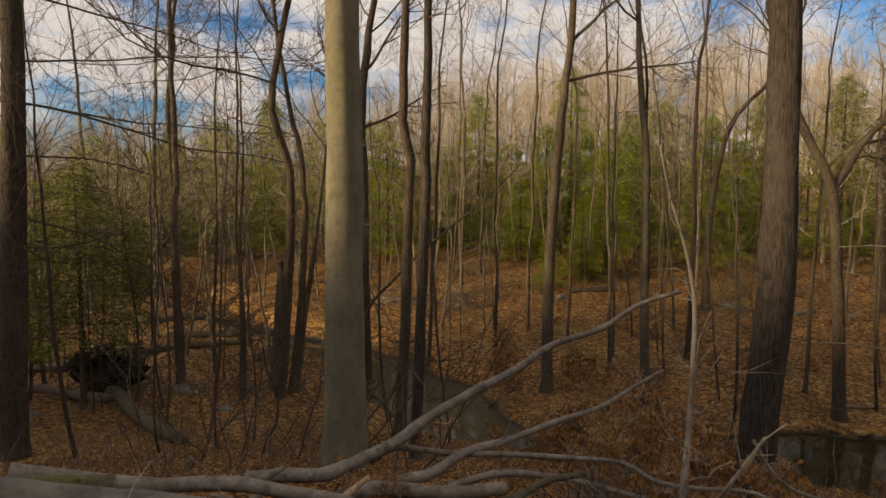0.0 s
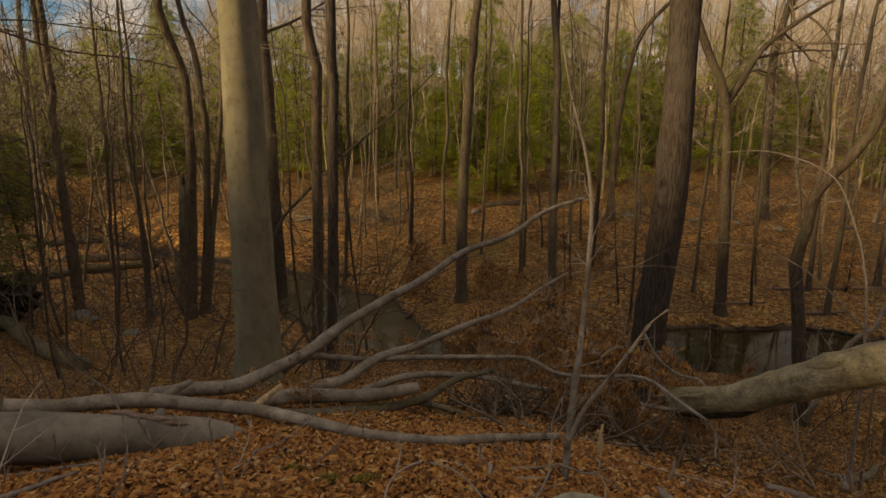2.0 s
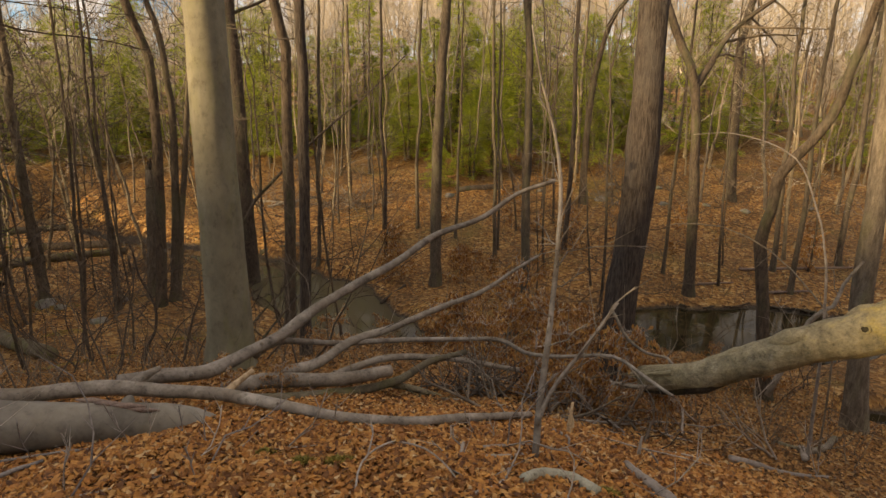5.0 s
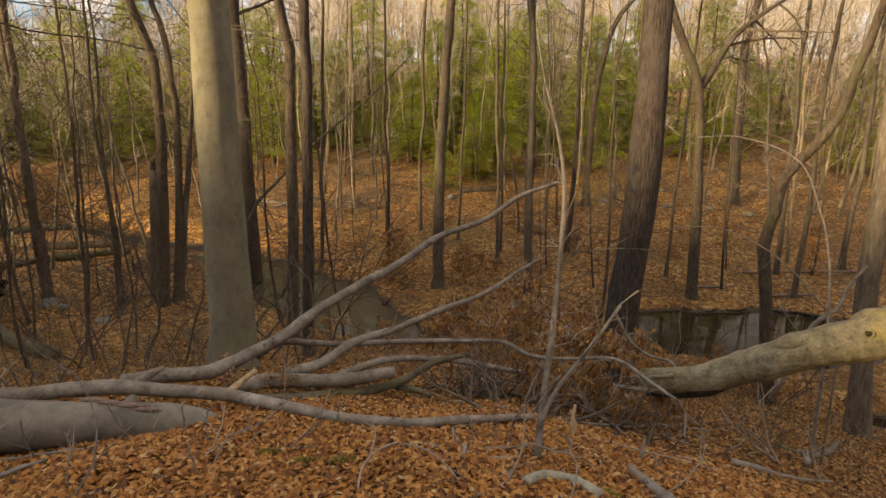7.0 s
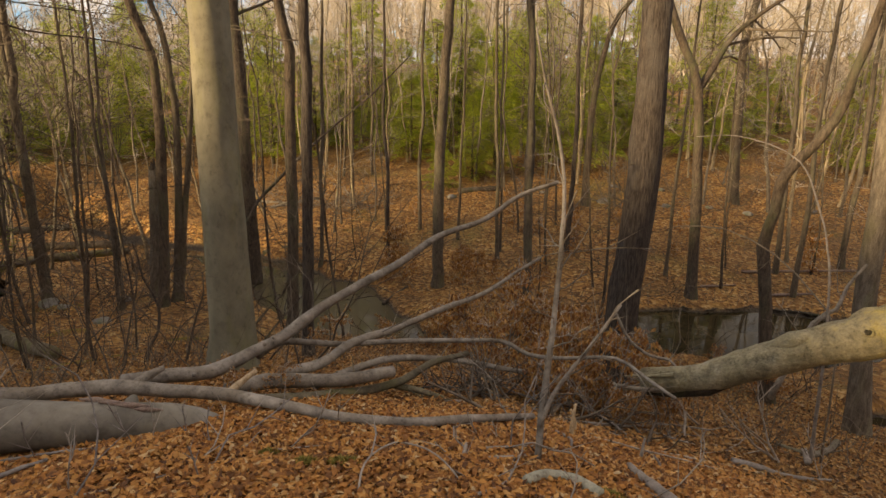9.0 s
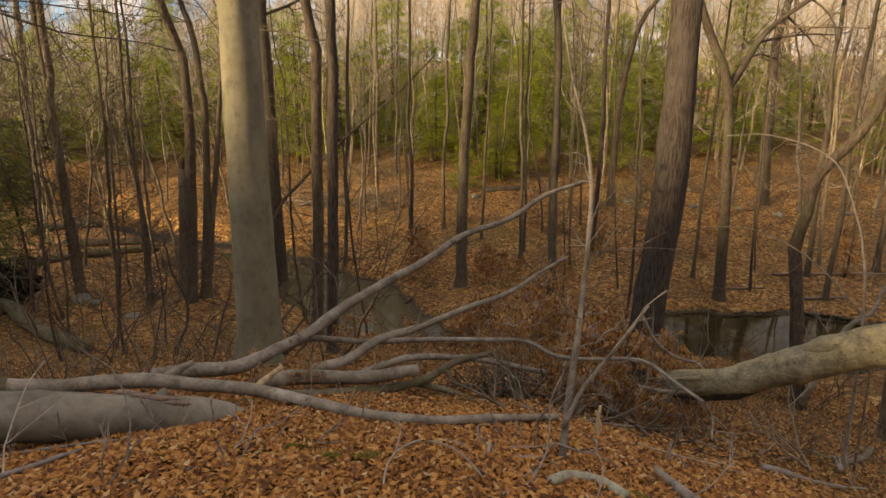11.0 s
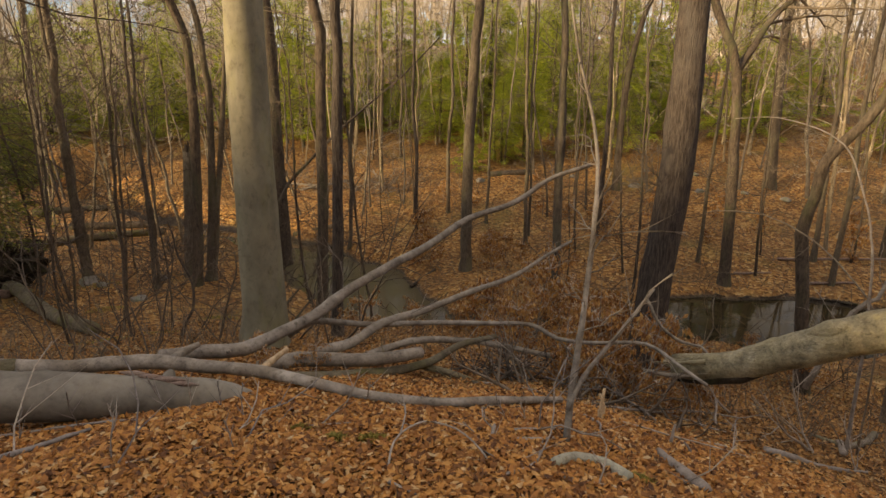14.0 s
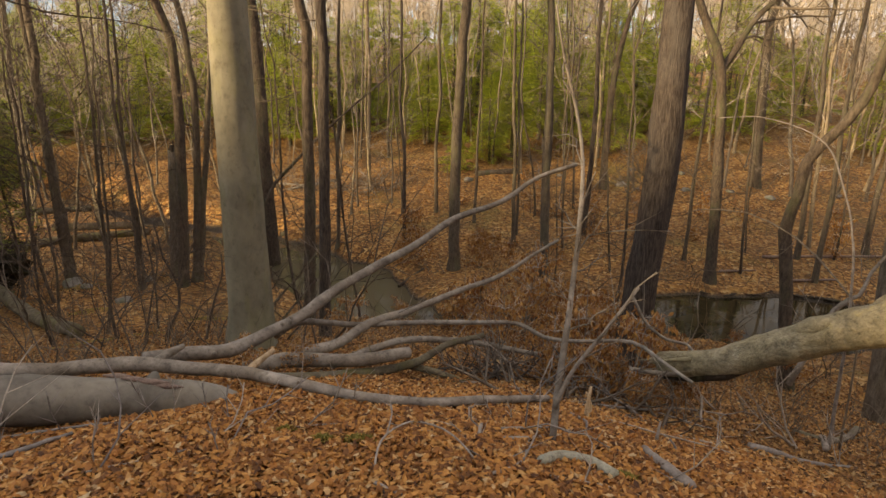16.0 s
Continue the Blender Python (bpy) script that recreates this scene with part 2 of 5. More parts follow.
def ground_material():
    """Leaf litter seen from afar: a patchwork of brown leaves, darker soil, moss and mud by the water."""
    m, n, l, b = material("forest_floor", 0.92, 0.2)
    c = n.new("ShaderNodeTexCoord")
    wob = grain(n, l, 9, detail=3)
    warp = n.new("ShaderNodeVectorMath")
    warp.operation = "MULTIPLY_ADD"
    l.new(wob.outputs["Color"], warp.inputs[0])
    warp.inputs[1].default_value = (0.07, 0.07, 0.0)
    l.new(c.outputs["Object"], warp.inputs[2])
    v = n.new("ShaderNodeTexVoronoi")
    v.inputs["Scale"].default_value = 13
    l.new(warp.outputs["Vector"], v.inputs["Vector"])
    sep = n.new("ShaderNodeSeparateColor")
    l.new(v.outputs["Color"], sep.inputs["Color"])
    leaf = ramp(n, [(0.0, (0.079, 0.036, 0.013)), (0.35, (0.177, 0.081, 0.025)), (0.65, (0.272, 0.136, 0.040)), (0.88, (0.378, 0.202, 0.066)), (1.0, (0.404, 0.270, 0.119))])
    l.new(sep.outputs["Red"], leaf.inputs["Fac"])
    big = grain(n, l, 0.55, detail=6, rough=0.65)
    soil = ramp(n, [(0.44, (0, 0, 0)), (0.64, (0.6, 0.6, 0.6))])
    l.new(big.outputs["Fac"], soil.inputs["Fac"])
    col = mix(n, l, soil.outputs["Color"], leaf.outputs["Color"], (0.086, 0.050, 0.022))
    big2 = grain(n, l, 0.33, (1, 1, 1), 5, 0.7)
    moss = ramp(n, [(0.54, (0, 0, 0)), (0.70, (0.5, 0.5, 0.5))])
    l.new(big2.outputs["Fac"], moss.inputs["Fac"])
    col = mix(n, l, moss.outputs["Color"], col, (0.15, 0.13, 0.035))
    # wet mud low down by the stream
    xyz = n.new("ShaderNodeSeparateXYZ")
    l.new(c.outputs["Object"], xyz.inputs["Vector"])
    low = n.new("ShaderNodeMapRange")
    low.inputs["From Min"].default_value, low.inputs["From Max"].default_value = -3.38, -3.47
    l.new(xyz.outputs["Z"], low.inputs["Value"])
    col = mix(n, l, low.outputs["Result"], col, (0.060, 0.046, 0.032))
    l.new(col, b.inputs["Base Color"])
    bump(n, l, b, v.outputs["Distance"], 0.8, 0.05)
    return m


def water_material():
    m, n, l, b = material("stream_water", 0.04, 0.5)
    b.inputs["Base Color"].default_value = (0.055, 0.040, 0.018, 1)
    b.inputs["IOR"].default_value = 1.33
    t = grain(n, l, 1.6, detail=3)
    bump(n, l, b, t.outputs["Fac"], 0.05, 0.02)
    scum = grain(n, l, 0.8, detail=6, rough=0.7)
    r = ramp(n, [(0.4, (0.020, 0.015, 0.007)), (0.7, (0.040, 0.029, 0.013))])
    l.new(scum.outputs["Fac"], r.inputs["Fac"])
    # the upper reach is cloudy with silt, the pool is clear and dark
    c, turn = n.new("ShaderNodeTexCoord"), n.new("ShaderNodeVectorMath")
    turn.operation, turn.inputs[1].default_value = "DOT_PRODUCT", (0.87, -0.5, 0)
    l.new(c.outputs["Object"], turn.inputs[0])
    silt = n.new("ShaderNodeMapRange")
    silt.inputs["From Min"].default_value, silt.inputs["From Max"].default_value = -1.0, -5.0
    l.new(turn.outputs["Value"], silt.inputs["Value"])
    col = mix(n, l, silt.outputs["Result"], r.outputs["Color"], (0.072, 0.058, 0.034))
    l.new(col, b.inputs["Base Color"])
    dull = n.new("ShaderNodeMapRange")
    dull.inputs["To Min"].default_value, dull.inputs["To Max"].default_value = 0.075, 0.22
    l.new(silt.outputs["Result"], dull.inputs["Value"])
    l.new(dull.outputs["Result"], b.inputs["Specular IOR Level"])
    return m


M_GROUND, M_WATER = ground_material(), water_material()
# ---- the lie of the land ----
def swell(v):
    """A smooth ramp: 0 below zero, v above."""
    return np.where(v > 30, v, np.log1p(np.exp(np.minimum(v, 30))))


WATER = -3.5


def stream(x, y):
    """The stream's middle and half width across (q) at its way along (w)."""
    w, q = 0.87 * x - 0.5 * y, 0.5 * x + 0.87 * y
    along = [-60, -20, -13.5, -10.7, -8.8, -7, -5.5, -4.5, -2.8, -1, 0.5, 1.6, 3, 5, 9, 60]
    mid = np.interp(w, along, [24, 16.5, 15.4, 14.6, 13.2, 12.3, 11.2, 10.9, 11.5, 12.9, 13.6, 13.8, 14.1, 14.9, 15.6, 17])
    half = np.interp(w, along, [0.7, 0.6, 1.0, 1.35, 1.6, 1.8, 1.3, 0.7, 0.5, 1.0, 1.5, 1.75, 2.0, 1.3, 0.7, 0.7])
    return mid + 0.14 * np.sin(2.3 * w) + 0.07 * np.sin(6.1 * w + 1), half, q, w


def height(x, y):
    """Ground height: a spur under the eye, a stream flat below it, the far hillside, and unseen heights added behind to
    shade it.
    """
    x, y = np.asarray(x, float), np.asarray(y, float)
    s = 0.97 * np.hypot(x, np.maximum(y, 0)) + 0.27 * x * np.where(y > -20, 1, 0)
    fall = -0.108 * swell((s - 2.2) / 0.3)
    # the flat and the far hillside
    up = y + 0.28 * x
    flat = -3.12 + 0.27 * 2.5 * swell((up - 21.5) / 2.5) - 0.19 * 4 * swell((up - 31) / 4) - 0.005 * 10 * swell((up - 62) / 10) + 0.008 * 12 * swell((up - 95) / 12)
    flat = flat + (1.6 * np.sin(0.055 * x + 1.0) + 0.9 * np.sin(0.16 * x)) * (1 - np.exp(-((np.maximum(up - 45, 0) / 40) ** 2)))
    flat = flat + 0.16 * np.sin(0.42 * x + 0.6) * np.sin(0.33 * y) + 0.09 * np.sin(1.3 * x - 0.4 * y) * np.sin(1.1 * y + 2)
    k = 0.45
    z = np.maximum(fall, flat) + k * np.log1p(np.exp(-np.abs(fall - flat) / k))
    mid, half, q, w = stream(x, y)
    # low banks round the pool
    z = z - np.maximum(z - WATER - 0.17, 0) * np.exp(-((np.abs(q - mid) - half) / 2.0) ** 2) * (q > mid) / (1 + np.exp(-(w + 1.5) / 0.5))
    bank = 0.5 - 0.5 * np.tanh((np.abs(q - mid) - half) / np.where((w > -2) & (q > mid), 0.16, 0.40))
    z = z - (z + 3.95) * bank
    # a puddle at the foot of the bank
    z = z - (z + 3.8) * np.exp(-(((x - 8.75) / 0.6) ** 4) - ((y - 7.0) / 0.45) ** 4)
    # unseen ridge added behind to keep the low sun off the hollow
    d, l = -0.92 * x - 0.39 * y, -0.39 * x + 0.92 * y
    # unseen slopes added behind and at the right, to block low skylight
    z = z + 0.42 * 3 * swell((-y - 16) / 3) * np.exp(-((np.minimum(y, 0) / 70) ** 4))
    z = z + 0.55 * 2 * swell((-y - 11) / 2) * np.exp(-((np.minimum(y, 0) / 60) ** 4)) / (1 + np.exp(-(np.clip(x, -200, 200) + 16) / 3))
    z = z + 0.42 * 3 * swell((x - 0.9 * np.maximum(y, 0) - 20) / 3) * np.exp(-((x / 75) ** 4))
    # the ridge dips and ends where sun should reach log and far slope
    z = z + (SHADE_RIDGE - 2.4 / (1 + np.exp((l - 1.6) / 0.4))) * np.exp(-(((d - 46) / 17) ** 2) - (np.minimum(l + 5, 0) / 75) ** 4) / (1 + np.exp((l - 21.5) / 2.5))
    z = z + 0.035 * np.sin(2.1 * x + 0.7 * y) * np.sin(1.7 * y - 0.9 * x) + 0.018 * np.sin(5.3 * x + 1) * np.sin(4.7 * y)
    return z


SHADE_RIDGE = 12.9


# ---- builders ----
class Shape:
    """Gathers tubes and leaves into one mesh."""

    def __init__(self):
        self.v, self.f, self.n = [], [], 0

    def add(self, verts, faces):
        self.v.append(np.asarray(verts, float))
        self.f.extend([[i + self.n for i in f] for f in faces])
        self.n += len(verts)

    def tube(self, pts, radii, sides=6, cap=False, lumps=0.0, rng=None):
        pts, radii = np.asarray(pts, float), np.asarray(radii, float)
        k = len(pts)
        d = np.gradient(pts, axis=0)
        d /= np.linalg.norm(d, axis=1, keepdims=True) + 1e-9
        ref = np.array([1.0, 0, 0]) if abs(d[0][0]) < 0.8 else np.array([0, 1.0, 0])
        a = ref - d * (d @ ref)[:, None]
        a /= np.linalg.norm(a, axis=1, keepdims=True) + 1e-9
        b = np.cross(d, a)
        ang = np.arange(sides) * 2 * math.pi / sides
        rr = radii[:, None] * np.ones(sides)
        if lumps:
            rr = rr * (1 + lumps * rng.standard_normal((k, sides)))
        ring = pts[:, None] + rr[..., None] * (np.cos(ang)[None, :, None] * a[:, None] + np.sin(ang)[None, :, None] * b[:, None])
        faces = [(i * sides + j, i * sides + (j + 1) % sides, (i + 1) * sides + (j + 1) % sides, (i + 1) * sides + j) for i in range(k - 1) for j in range(sides)]
        if cap:
            faces += [tuple(range(sides))[::-1], tuple((k - 1) * sides + j for j in range(sides))]
        self.add(ring.reshape(-1, 3), faces)

    def spike(self, p, d, length, r):
        """A twig: three sides that run out to a point."""
        u = np.cross(d, (0.3, 0.5, 0.81))
        u /= np.linalg.norm(u) + 1e-9
        w = np.cross(d, u)
        self.add([p + r * u, p + r * (-0.5 * u + 0.87 * w), p + r * (-0.5 * u - 0.87 * w), p + d * length], [(0, 1, 3), (1, 2, 3), (2, 0, 3)])

    def mesh(self, name, mat, smooth=True):
        m = bpy.data.meshes.new(name)
        m.from_pydata(np.concatenate(self.v).tolist() if self.v else [], [], self.f)
        if smooth:
            m.polygons.foreach_set("use_smooth", np.ones(len(m.polygons), bool))
        m.materials.append(mat)
        m.update()
        return m


def part(name, shape, mat, parent, label="", smooth=True):
    ob = new(name, shape.mesh(name, mat, smooth))
    ob.parent = parent
    return tagged(ob, label)


def thing(name, x, y, z, label, category, group=""):
    ob = new(name)
    ob.location = (x, y, z)
    ob.empty_display_size = 0.2
    return tagged(ob, label, category, group)


def spline(ctrl, step=0.25):
    """A smooth line through a few points."""
    c = np.asarray(ctrl, float)
    c = np.vstack([2 * c[0] - c[1], c, 2 * c[-1] - c[-2]])
    out = []
    for i in range(1, len(c) - 2):
        k = max(2, int(np.linalg.norm(c[i + 1] - c[i]) / step))
        t = np.linspace(0, 1, k, endpoint=False)[:, None]
        out.append(0.5 * (2 * c[i] + (c[i + 1] - c[i - 1]) * t + (2 * c[i - 1] - 5 * c[i] + 4 * c[i + 1] - c[i + 2]) * t**2 + (3 * c[i] - c[i - 1] - 3 * c[i + 1] + c[i + 2]) * t**3))
    return np.vstack([*out, c[-2:-1]])


def unit(v):
    return v / (np.linalg.norm(v) + 1e-9)


def turned(d, angle, rng):
    """A direction at that angle from d, any way round it."""
    u = unit(np.cross(d, rng.standard_normal(3)))
    return unit(d * math.cos(angle) + u * math.sin(angle))


def grow(sh, p, d, length, r, level, rng, plan, fine=None):
    """A branch (its twigs into fine, if given) with its side branches; plan: per level (segments, sides, wander, lift, side branches, spread)."""
    if level >= len(plan):
        sh.spike(p, unit(d + (0, 0, 0.15)), length, r)
        return
    seg, sides, wander, lift, kids, spread = plan[level]
    pts, way = [p], d
    for _ in range(seg):
        way = unit(way + wander * rng.standard_normal(3) + np.array([0, 0, lift]))
        pts.append(pts[-1] + way * length / seg)
    pts = np.array(pts)
    sh.tube(pts, np.linspace(r, max(r * 0.28, 0.004), seg + 1), sides)
    for k in range(kids):
        f = 0.2 + 0.8 * (k + rng.random()) / kids
        i = min(int(f * seg), seg - 1)
        q = pts[i] + (pts[i + 1] - pts[i]) * (f * seg - i)
        out = turned(unit(pts[i + 1] - pts[i]), spread * (0.7 + 0.6 * rng.random()), rng)
        grow(fine or sh, q, out, length * (0.62 - 0.30 * f) * (0.7 + 0.6 * rng.random()), max(r * (0.55 - 0.25 * f), 0.004), level + 1, rng, plan)


FULL = [(9, 5, 0.18, 0.09, 7, 0.75), (5, 3, 0.22, 0.06, 5, 0.75), (2, 3, 0.25, 0.05, 4, 0.75)]
REACH = [(12, 5, 0.075, 0.012, 9, 0.75), (5, 3, 0.16, 0.04, 4, 0.7), (2, 3, 0.25, 0.05, 3, 0.75)]
MID = [(5, 4, 0.17, 0.10, 7, 0.75), (3, 3, 0.2, 0.07, 7, 0.75)]
LIGHT = [(4, 3, 0.16, 0.12, 7, 0.7), (2, 3, 0.2, 0.08, 5, 0.7)]
FAR = [(3, 3, 0.15, 0.12, 15, 0.8)]


def stem(ctrl, diam, height_, rng, sway=0.085):
    """The line and girth of a trunk: the given points, then on upward to its full height."""
    pts = spline([(0, 0, -0.25), (0, 0, 0)] + list(ctrl), 0.45)
    way = unit(pts[-1] - pts[-3])
    way = unit(way + (0, 0, 0.5))
    more = [pts[-1]]
    while more[-1][2] < height_:
        way = unit(way + sway * rng.standard_normal(3) * (1, 1, 0) + (0, 0, 0.12))
        more.append(more[-1] + way * 0.6)
    pts = np.vstack([pts, more[1:]]) if len(more) > 1 else pts
    # small kinks along the way
    kink = rng.standard_normal((len(pts), 3)) * (0.010 if diam < 0.35 else 0.002) * (1, 1, 0)
    kink[:2] = 0
    pts = pts + kink
    h = pts[:, 2].clip(0)
    r = diam / 2 * np.maximum(0.06, 1 - 0.93 * (h / max(height_, h.max())) ** 1.1)
    r = r * (1 + 0.28 * np.exp(-h / (diam * 0.55)))
    return pts, r


def tree(x, y, ctrl, diam, tall, seed, bare=0.45, n1=12, plan=FULL, mat=None, twig=None, label="", sides=10, reach=0.26, name="tree", group="woodland trees", low=(), shoots=7, sway=0.085):
    """A bare broadleaf tree: trunk with a root flare, and a crown of limbs, branches and twigs."""
    rng = np.random.default_rng(seed)
    root = thing(name, x, y, float(height(x, y)), label or "bare woodland tree with grey-brown bark on leaf litter", "tree", group)
    pts, r = stem(ctrl, diam, tall, rng, sway)
    t = Shape()
    t.tube(pts, r, sides, lumps=0.05, rng=rng)
    part("trunk", t, mat or M_WOOD, root)
    c, arms = Shape(), []
    top = pts[-1][2]

    def bough(i, d, long, thick, shape=FULL):
        if plan is not FULL:
            grow(c, pts[i], d, long, thick, 0, rng, plan)
            return
        arm = Shape()
        grow(arm, pts[i], d, long, thick, 0, rng, shape, c)
        arms.append(arm)

    for k in range(n1):
        f = bare + (1 - bare) * (k + rng.random()) / n1
        i = int(np.argmin(np.abs(pts[:, 2] - f * top)))
        a = rng.random() * 2 * math.pi
        up = 0.45 + 0.9 * f * rng.random() + 0.2
        bough(i, unit(np.array([math.cos(a), math.sin(a), up])), tall * reach * (1.25 - 0.75 * f) * (0.7 + 0.6 * rng.random()), r[i] * (0.24 + 0.22 * rng.random()))
    bough(len(pts) - 1, np.array([0, 0, 1.0]), tall * 0.12, r[-1])
    for h0, a, up, long, thick in low:
        bough(int(np.argmin(np.abs(pts[:, 2] - h0))), unit(np.array([math.cos(radians(a)), math.sin(radians(a)), up])), long, thick, REACH)
    # thin dead side shoots below the crown
    for k in range(shoots):
        i = int(np.argmin(np.abs(pts[:, 2] - (1.4 + (bare * top - 1.0) * rng.random()))))
        a = rng.random() * 6.283
        grow(c, pts[i], unit(np.array([math.cos(a), math.sin(a), 0.5 * rng.random()])), 0.5 + 1.5 * rng.random(), 0.010, 0, rng, [(6, 3, 0.28, 0.05, 5, 0.8), (3, 3, 0.3, 0.04, 2, 0.8)])
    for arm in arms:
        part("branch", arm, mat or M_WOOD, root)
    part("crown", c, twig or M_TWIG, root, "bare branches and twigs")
    return root


def hemlock(x, y, tall, seed, wide=0.30, start=0.08, dense=1.0, spray=1.0, dark=False):
    """A hemlock: a thin trunk and drooping boughs of flat needle sprays."""
    rng = np.random.default_rng(seed)
    root = thing("hemlock_tree", x, y, float(height(x, y)), "hemlock with drooping feathery boughs, green darkened as shade" if dark else "yellow-green hemlock with drooping feathery boughs", "conifer", "hemlocks")
    t = Shape()
    t.tube([(0, 0, -0.2), (0.02, 0.03, tall * 0.5), (0, 0, tall)], [tall * 0.014, tall * 0.008, 0.01], 7)
    part("trunk", t, M_DARK, root)
    b, at, way, flat = Shape(), [], [], []
    count = int(tall * 13 * dense)
    for k in range(count):
        f = start + (1 - start) * (k / count)
        z, a = tall * f, k * 2.4 + 0.8 * rng.random()
        long = tall * wide * (1.02 - f) ** 0.55 * (0.35 + 0.75 * rng.random()) + 0.08
        d = np.array([math.cos(a), math.sin(a), 0.34 - 0.25 * rng.random()])
        side = np.array([-d[1], d[0], 0])
        drop = 0.25 + 0.3 * rng.random()
        line = [np.array([0, 0, z]) + d * long * s - np.array([0, 0, drop * long * s * s]) for s in (0, 0.35, 0.7, 1.0)]
        b.tube(line, [0.008 + 0.004 * long, 0.009, 0.006, 0.003], 3)
        # flat fans of needles on short side twigs, drooping at the tips
        m = int(1.75 * (22 + 72 * long) / spray**0.6)
        s = (0.15 + 0.85 * rng.random(m) ** 0.7)[:, None]
        out = ((rng.random(m) * 2 - 1) * (0.12 + 0.36 * long))[:, None] * (1.15 - s)
        p = np.array([0, 0, z]) + d * long * s - np.array([0, 0, drop * long]) * s * s + side * out
        p[:, 2] -= np.abs(out[:, 0]) * 0.35 + 0.07 * rng.random(m)
        p += rng.standard_normal((m, 3)) * (0.04, 0.04, 0.09)
        at.append(p)
        way.append(d * (0.5 + 0.5 * s) + side * np.sign(out) * (0.3 + 0.7 * rng.random((m, 1))) + rng.standard_normal((m, 3)) * 0.25 - np.array([0, 0, 0.35]))
    part("bough", b, M_TWIGDARK, root)
    at, way = np.concatenate(at), np.concatenate(way)
    way /= np.linalg.norm(way, axis=1, keepdims=True)
    w = np.cross(way, (0, 0, 1)) + 0.75 * rng.standard_normal(at.shape)
    w /= np.linalg.norm(w, axis=1, keepdims=True)
    q = len(at)
    L, W = spray * (0.10 + 0.12 * rng.random(q))[:, None], spray * (0.012 + 0.014 * rng.random(q))[:, None]
    v = np.stack([at + w * W, at - w * W, at + way * L], 1).reshape(-1, 3)
    n = Shape()
    n.add(v, (np.arange(q)[:, None] * 3 + [0, 1, 2]).tolist())
    tagged(part("needles", n, M_SHADENEEDLE if dark else M_NEEDLE, root, "needle sprays darkened to stand for shade" if dark else "yellow-green needle sprays", smooth=False), kind="stuff")
    return root


def leaves(sh, centres, size, rng, flat=0.5, curl=0.4, fine=False):
    """Leaves of two folded halves each at the given places, lying about."""
    n = len(centres)
    a = rng.random(n) * 2 * math.pi
    up = np.stack([flat * rng.standard_normal(n), flat * rng.standard_normal(n), np.ones(n)], 1)
    up /= np.linalg.norm(up, axis=1, keepdims=True)
    d = np.stack([np.cos(a), np.sin(a), np.zeros(n)], 1)
    d -= up * (d * up).sum(1, keepdims=True)
    d /= np.linalg.norm(d, axis=1, keepdims=True)
    w = np.cross(up, d)
    L = size * (0.7 + 0.6 * rng.random(n))[:, None]
    W, C = L * ((0.13 if fine else 0.17) + 0.13 * rng.random(n))[:, None], L * (curl * (rng.random(n) - 0.2))[:, None]
    p = np.asarray(centres)
    if fine:
        # a pointed leaf in three spans, bent along its length and cupped or twisted across
        bend = L * (0.42 * rng.random(n) ** 2 - 0.10)[:, None]
        cup = W * (0.75 * rng.random(n) - 0.2)[:, None]
        tw = (0.9 * rng.standard_normal(n))[:, None] * W
        v = np.stack([p - d * L / 2 + up * bend * 0.9, p - d * L * 0.2 + w * W + up * (bend * 0.12 + cup), p - d * L * 0.2 - w * W + up * (bend * 0.12 + cup), p + d * L * 0.18 + w * W * 0.85 + up * (bend * 0.1 + cup + tw * 0.4), p + d * L * 0.18 - w * W * 0.85 + up * (bend * 0.1 + cup - tw * 0.4), p + d * L / 2 + up * bend], 1).reshape(-1, 3)
        i = np.arange(n)[:, None] * 6
        sh.add(v, np.concatenate([i + [0, 2, 1], i + [1, 2, 3], i + [2, 4, 3], i + [3, 4, 5]], 1).reshape(-1, 3).tolist())
        return
    v = np.stack([p - d * L / 2, p - d * L * 0.08 + w * W + up * C, p + d * L / 2 + up * C * 0.6, p - d * L * 0.08 - w * W + up * C], 1).reshape(-1, 3)
    i = np.arange(n)[:, None] * 4
    f = np.concatenate([i + [0, 2, 1], i + [0, 3, 2]], 1).reshape(-1, 3)
    sh.add(v, f.tolist())


# ---- ground and water ----
def ground():
    k = np.linspace(-1, 1, 311)
    gx, gy = 1.0 + 4 * np.sinh(5.2 * k), 9.0 + 4 * np.sinh(5.2 * k)
    X, Y = np.meshgrid(gx, gy)
    Z = height(X, Y)
    m = bpy.data.meshes.new("ground")
    n = len(k)
    i = (np.arange(n - 1)[:, None] * n + np.arange(n - 1)).reshape(-1, 1)
    m.from_pydata(np.stack([X, Y, Z], -1).reshape(-1, 3).tolist(), [], (i + [0, 1, n + 1, n]).tolist())
    m.polygons.foreach_set("use_smooth", np.ones(len(m.polygons), bool))
    m.materials.append(M_GROUND)
    tagged(new("ground", m), "woodland floor of brown leaf litter, moss and mud", "ground", kind="structure")


def water():
    w, q = np.linspace(-45, 45, 60), np.linspace(6.5, 16, 8)
    Wg, Q = np.meshgrid(w, q)
    X, Y = 0.87 * Wg + 0.5 * Q, -0.5 * Wg + 0.87 * Q
    m = bpy.data.meshes.new("water")
    i = (np.arange(7)[:, None] * 60 + np.arange(59)).reshape(-1, 1)
    m.from_pydata(np.stack([X, Y, np.full_like(X, WATER)], -1).reshape(-1, 3).tolist(), [], (i + [0, 1, 61, 60]).tolist())
    m.materials.append(M_WATER)
    tagged(new("water", m), "still brown stream water reflecting trunks and sky", "stream", kind="structure")


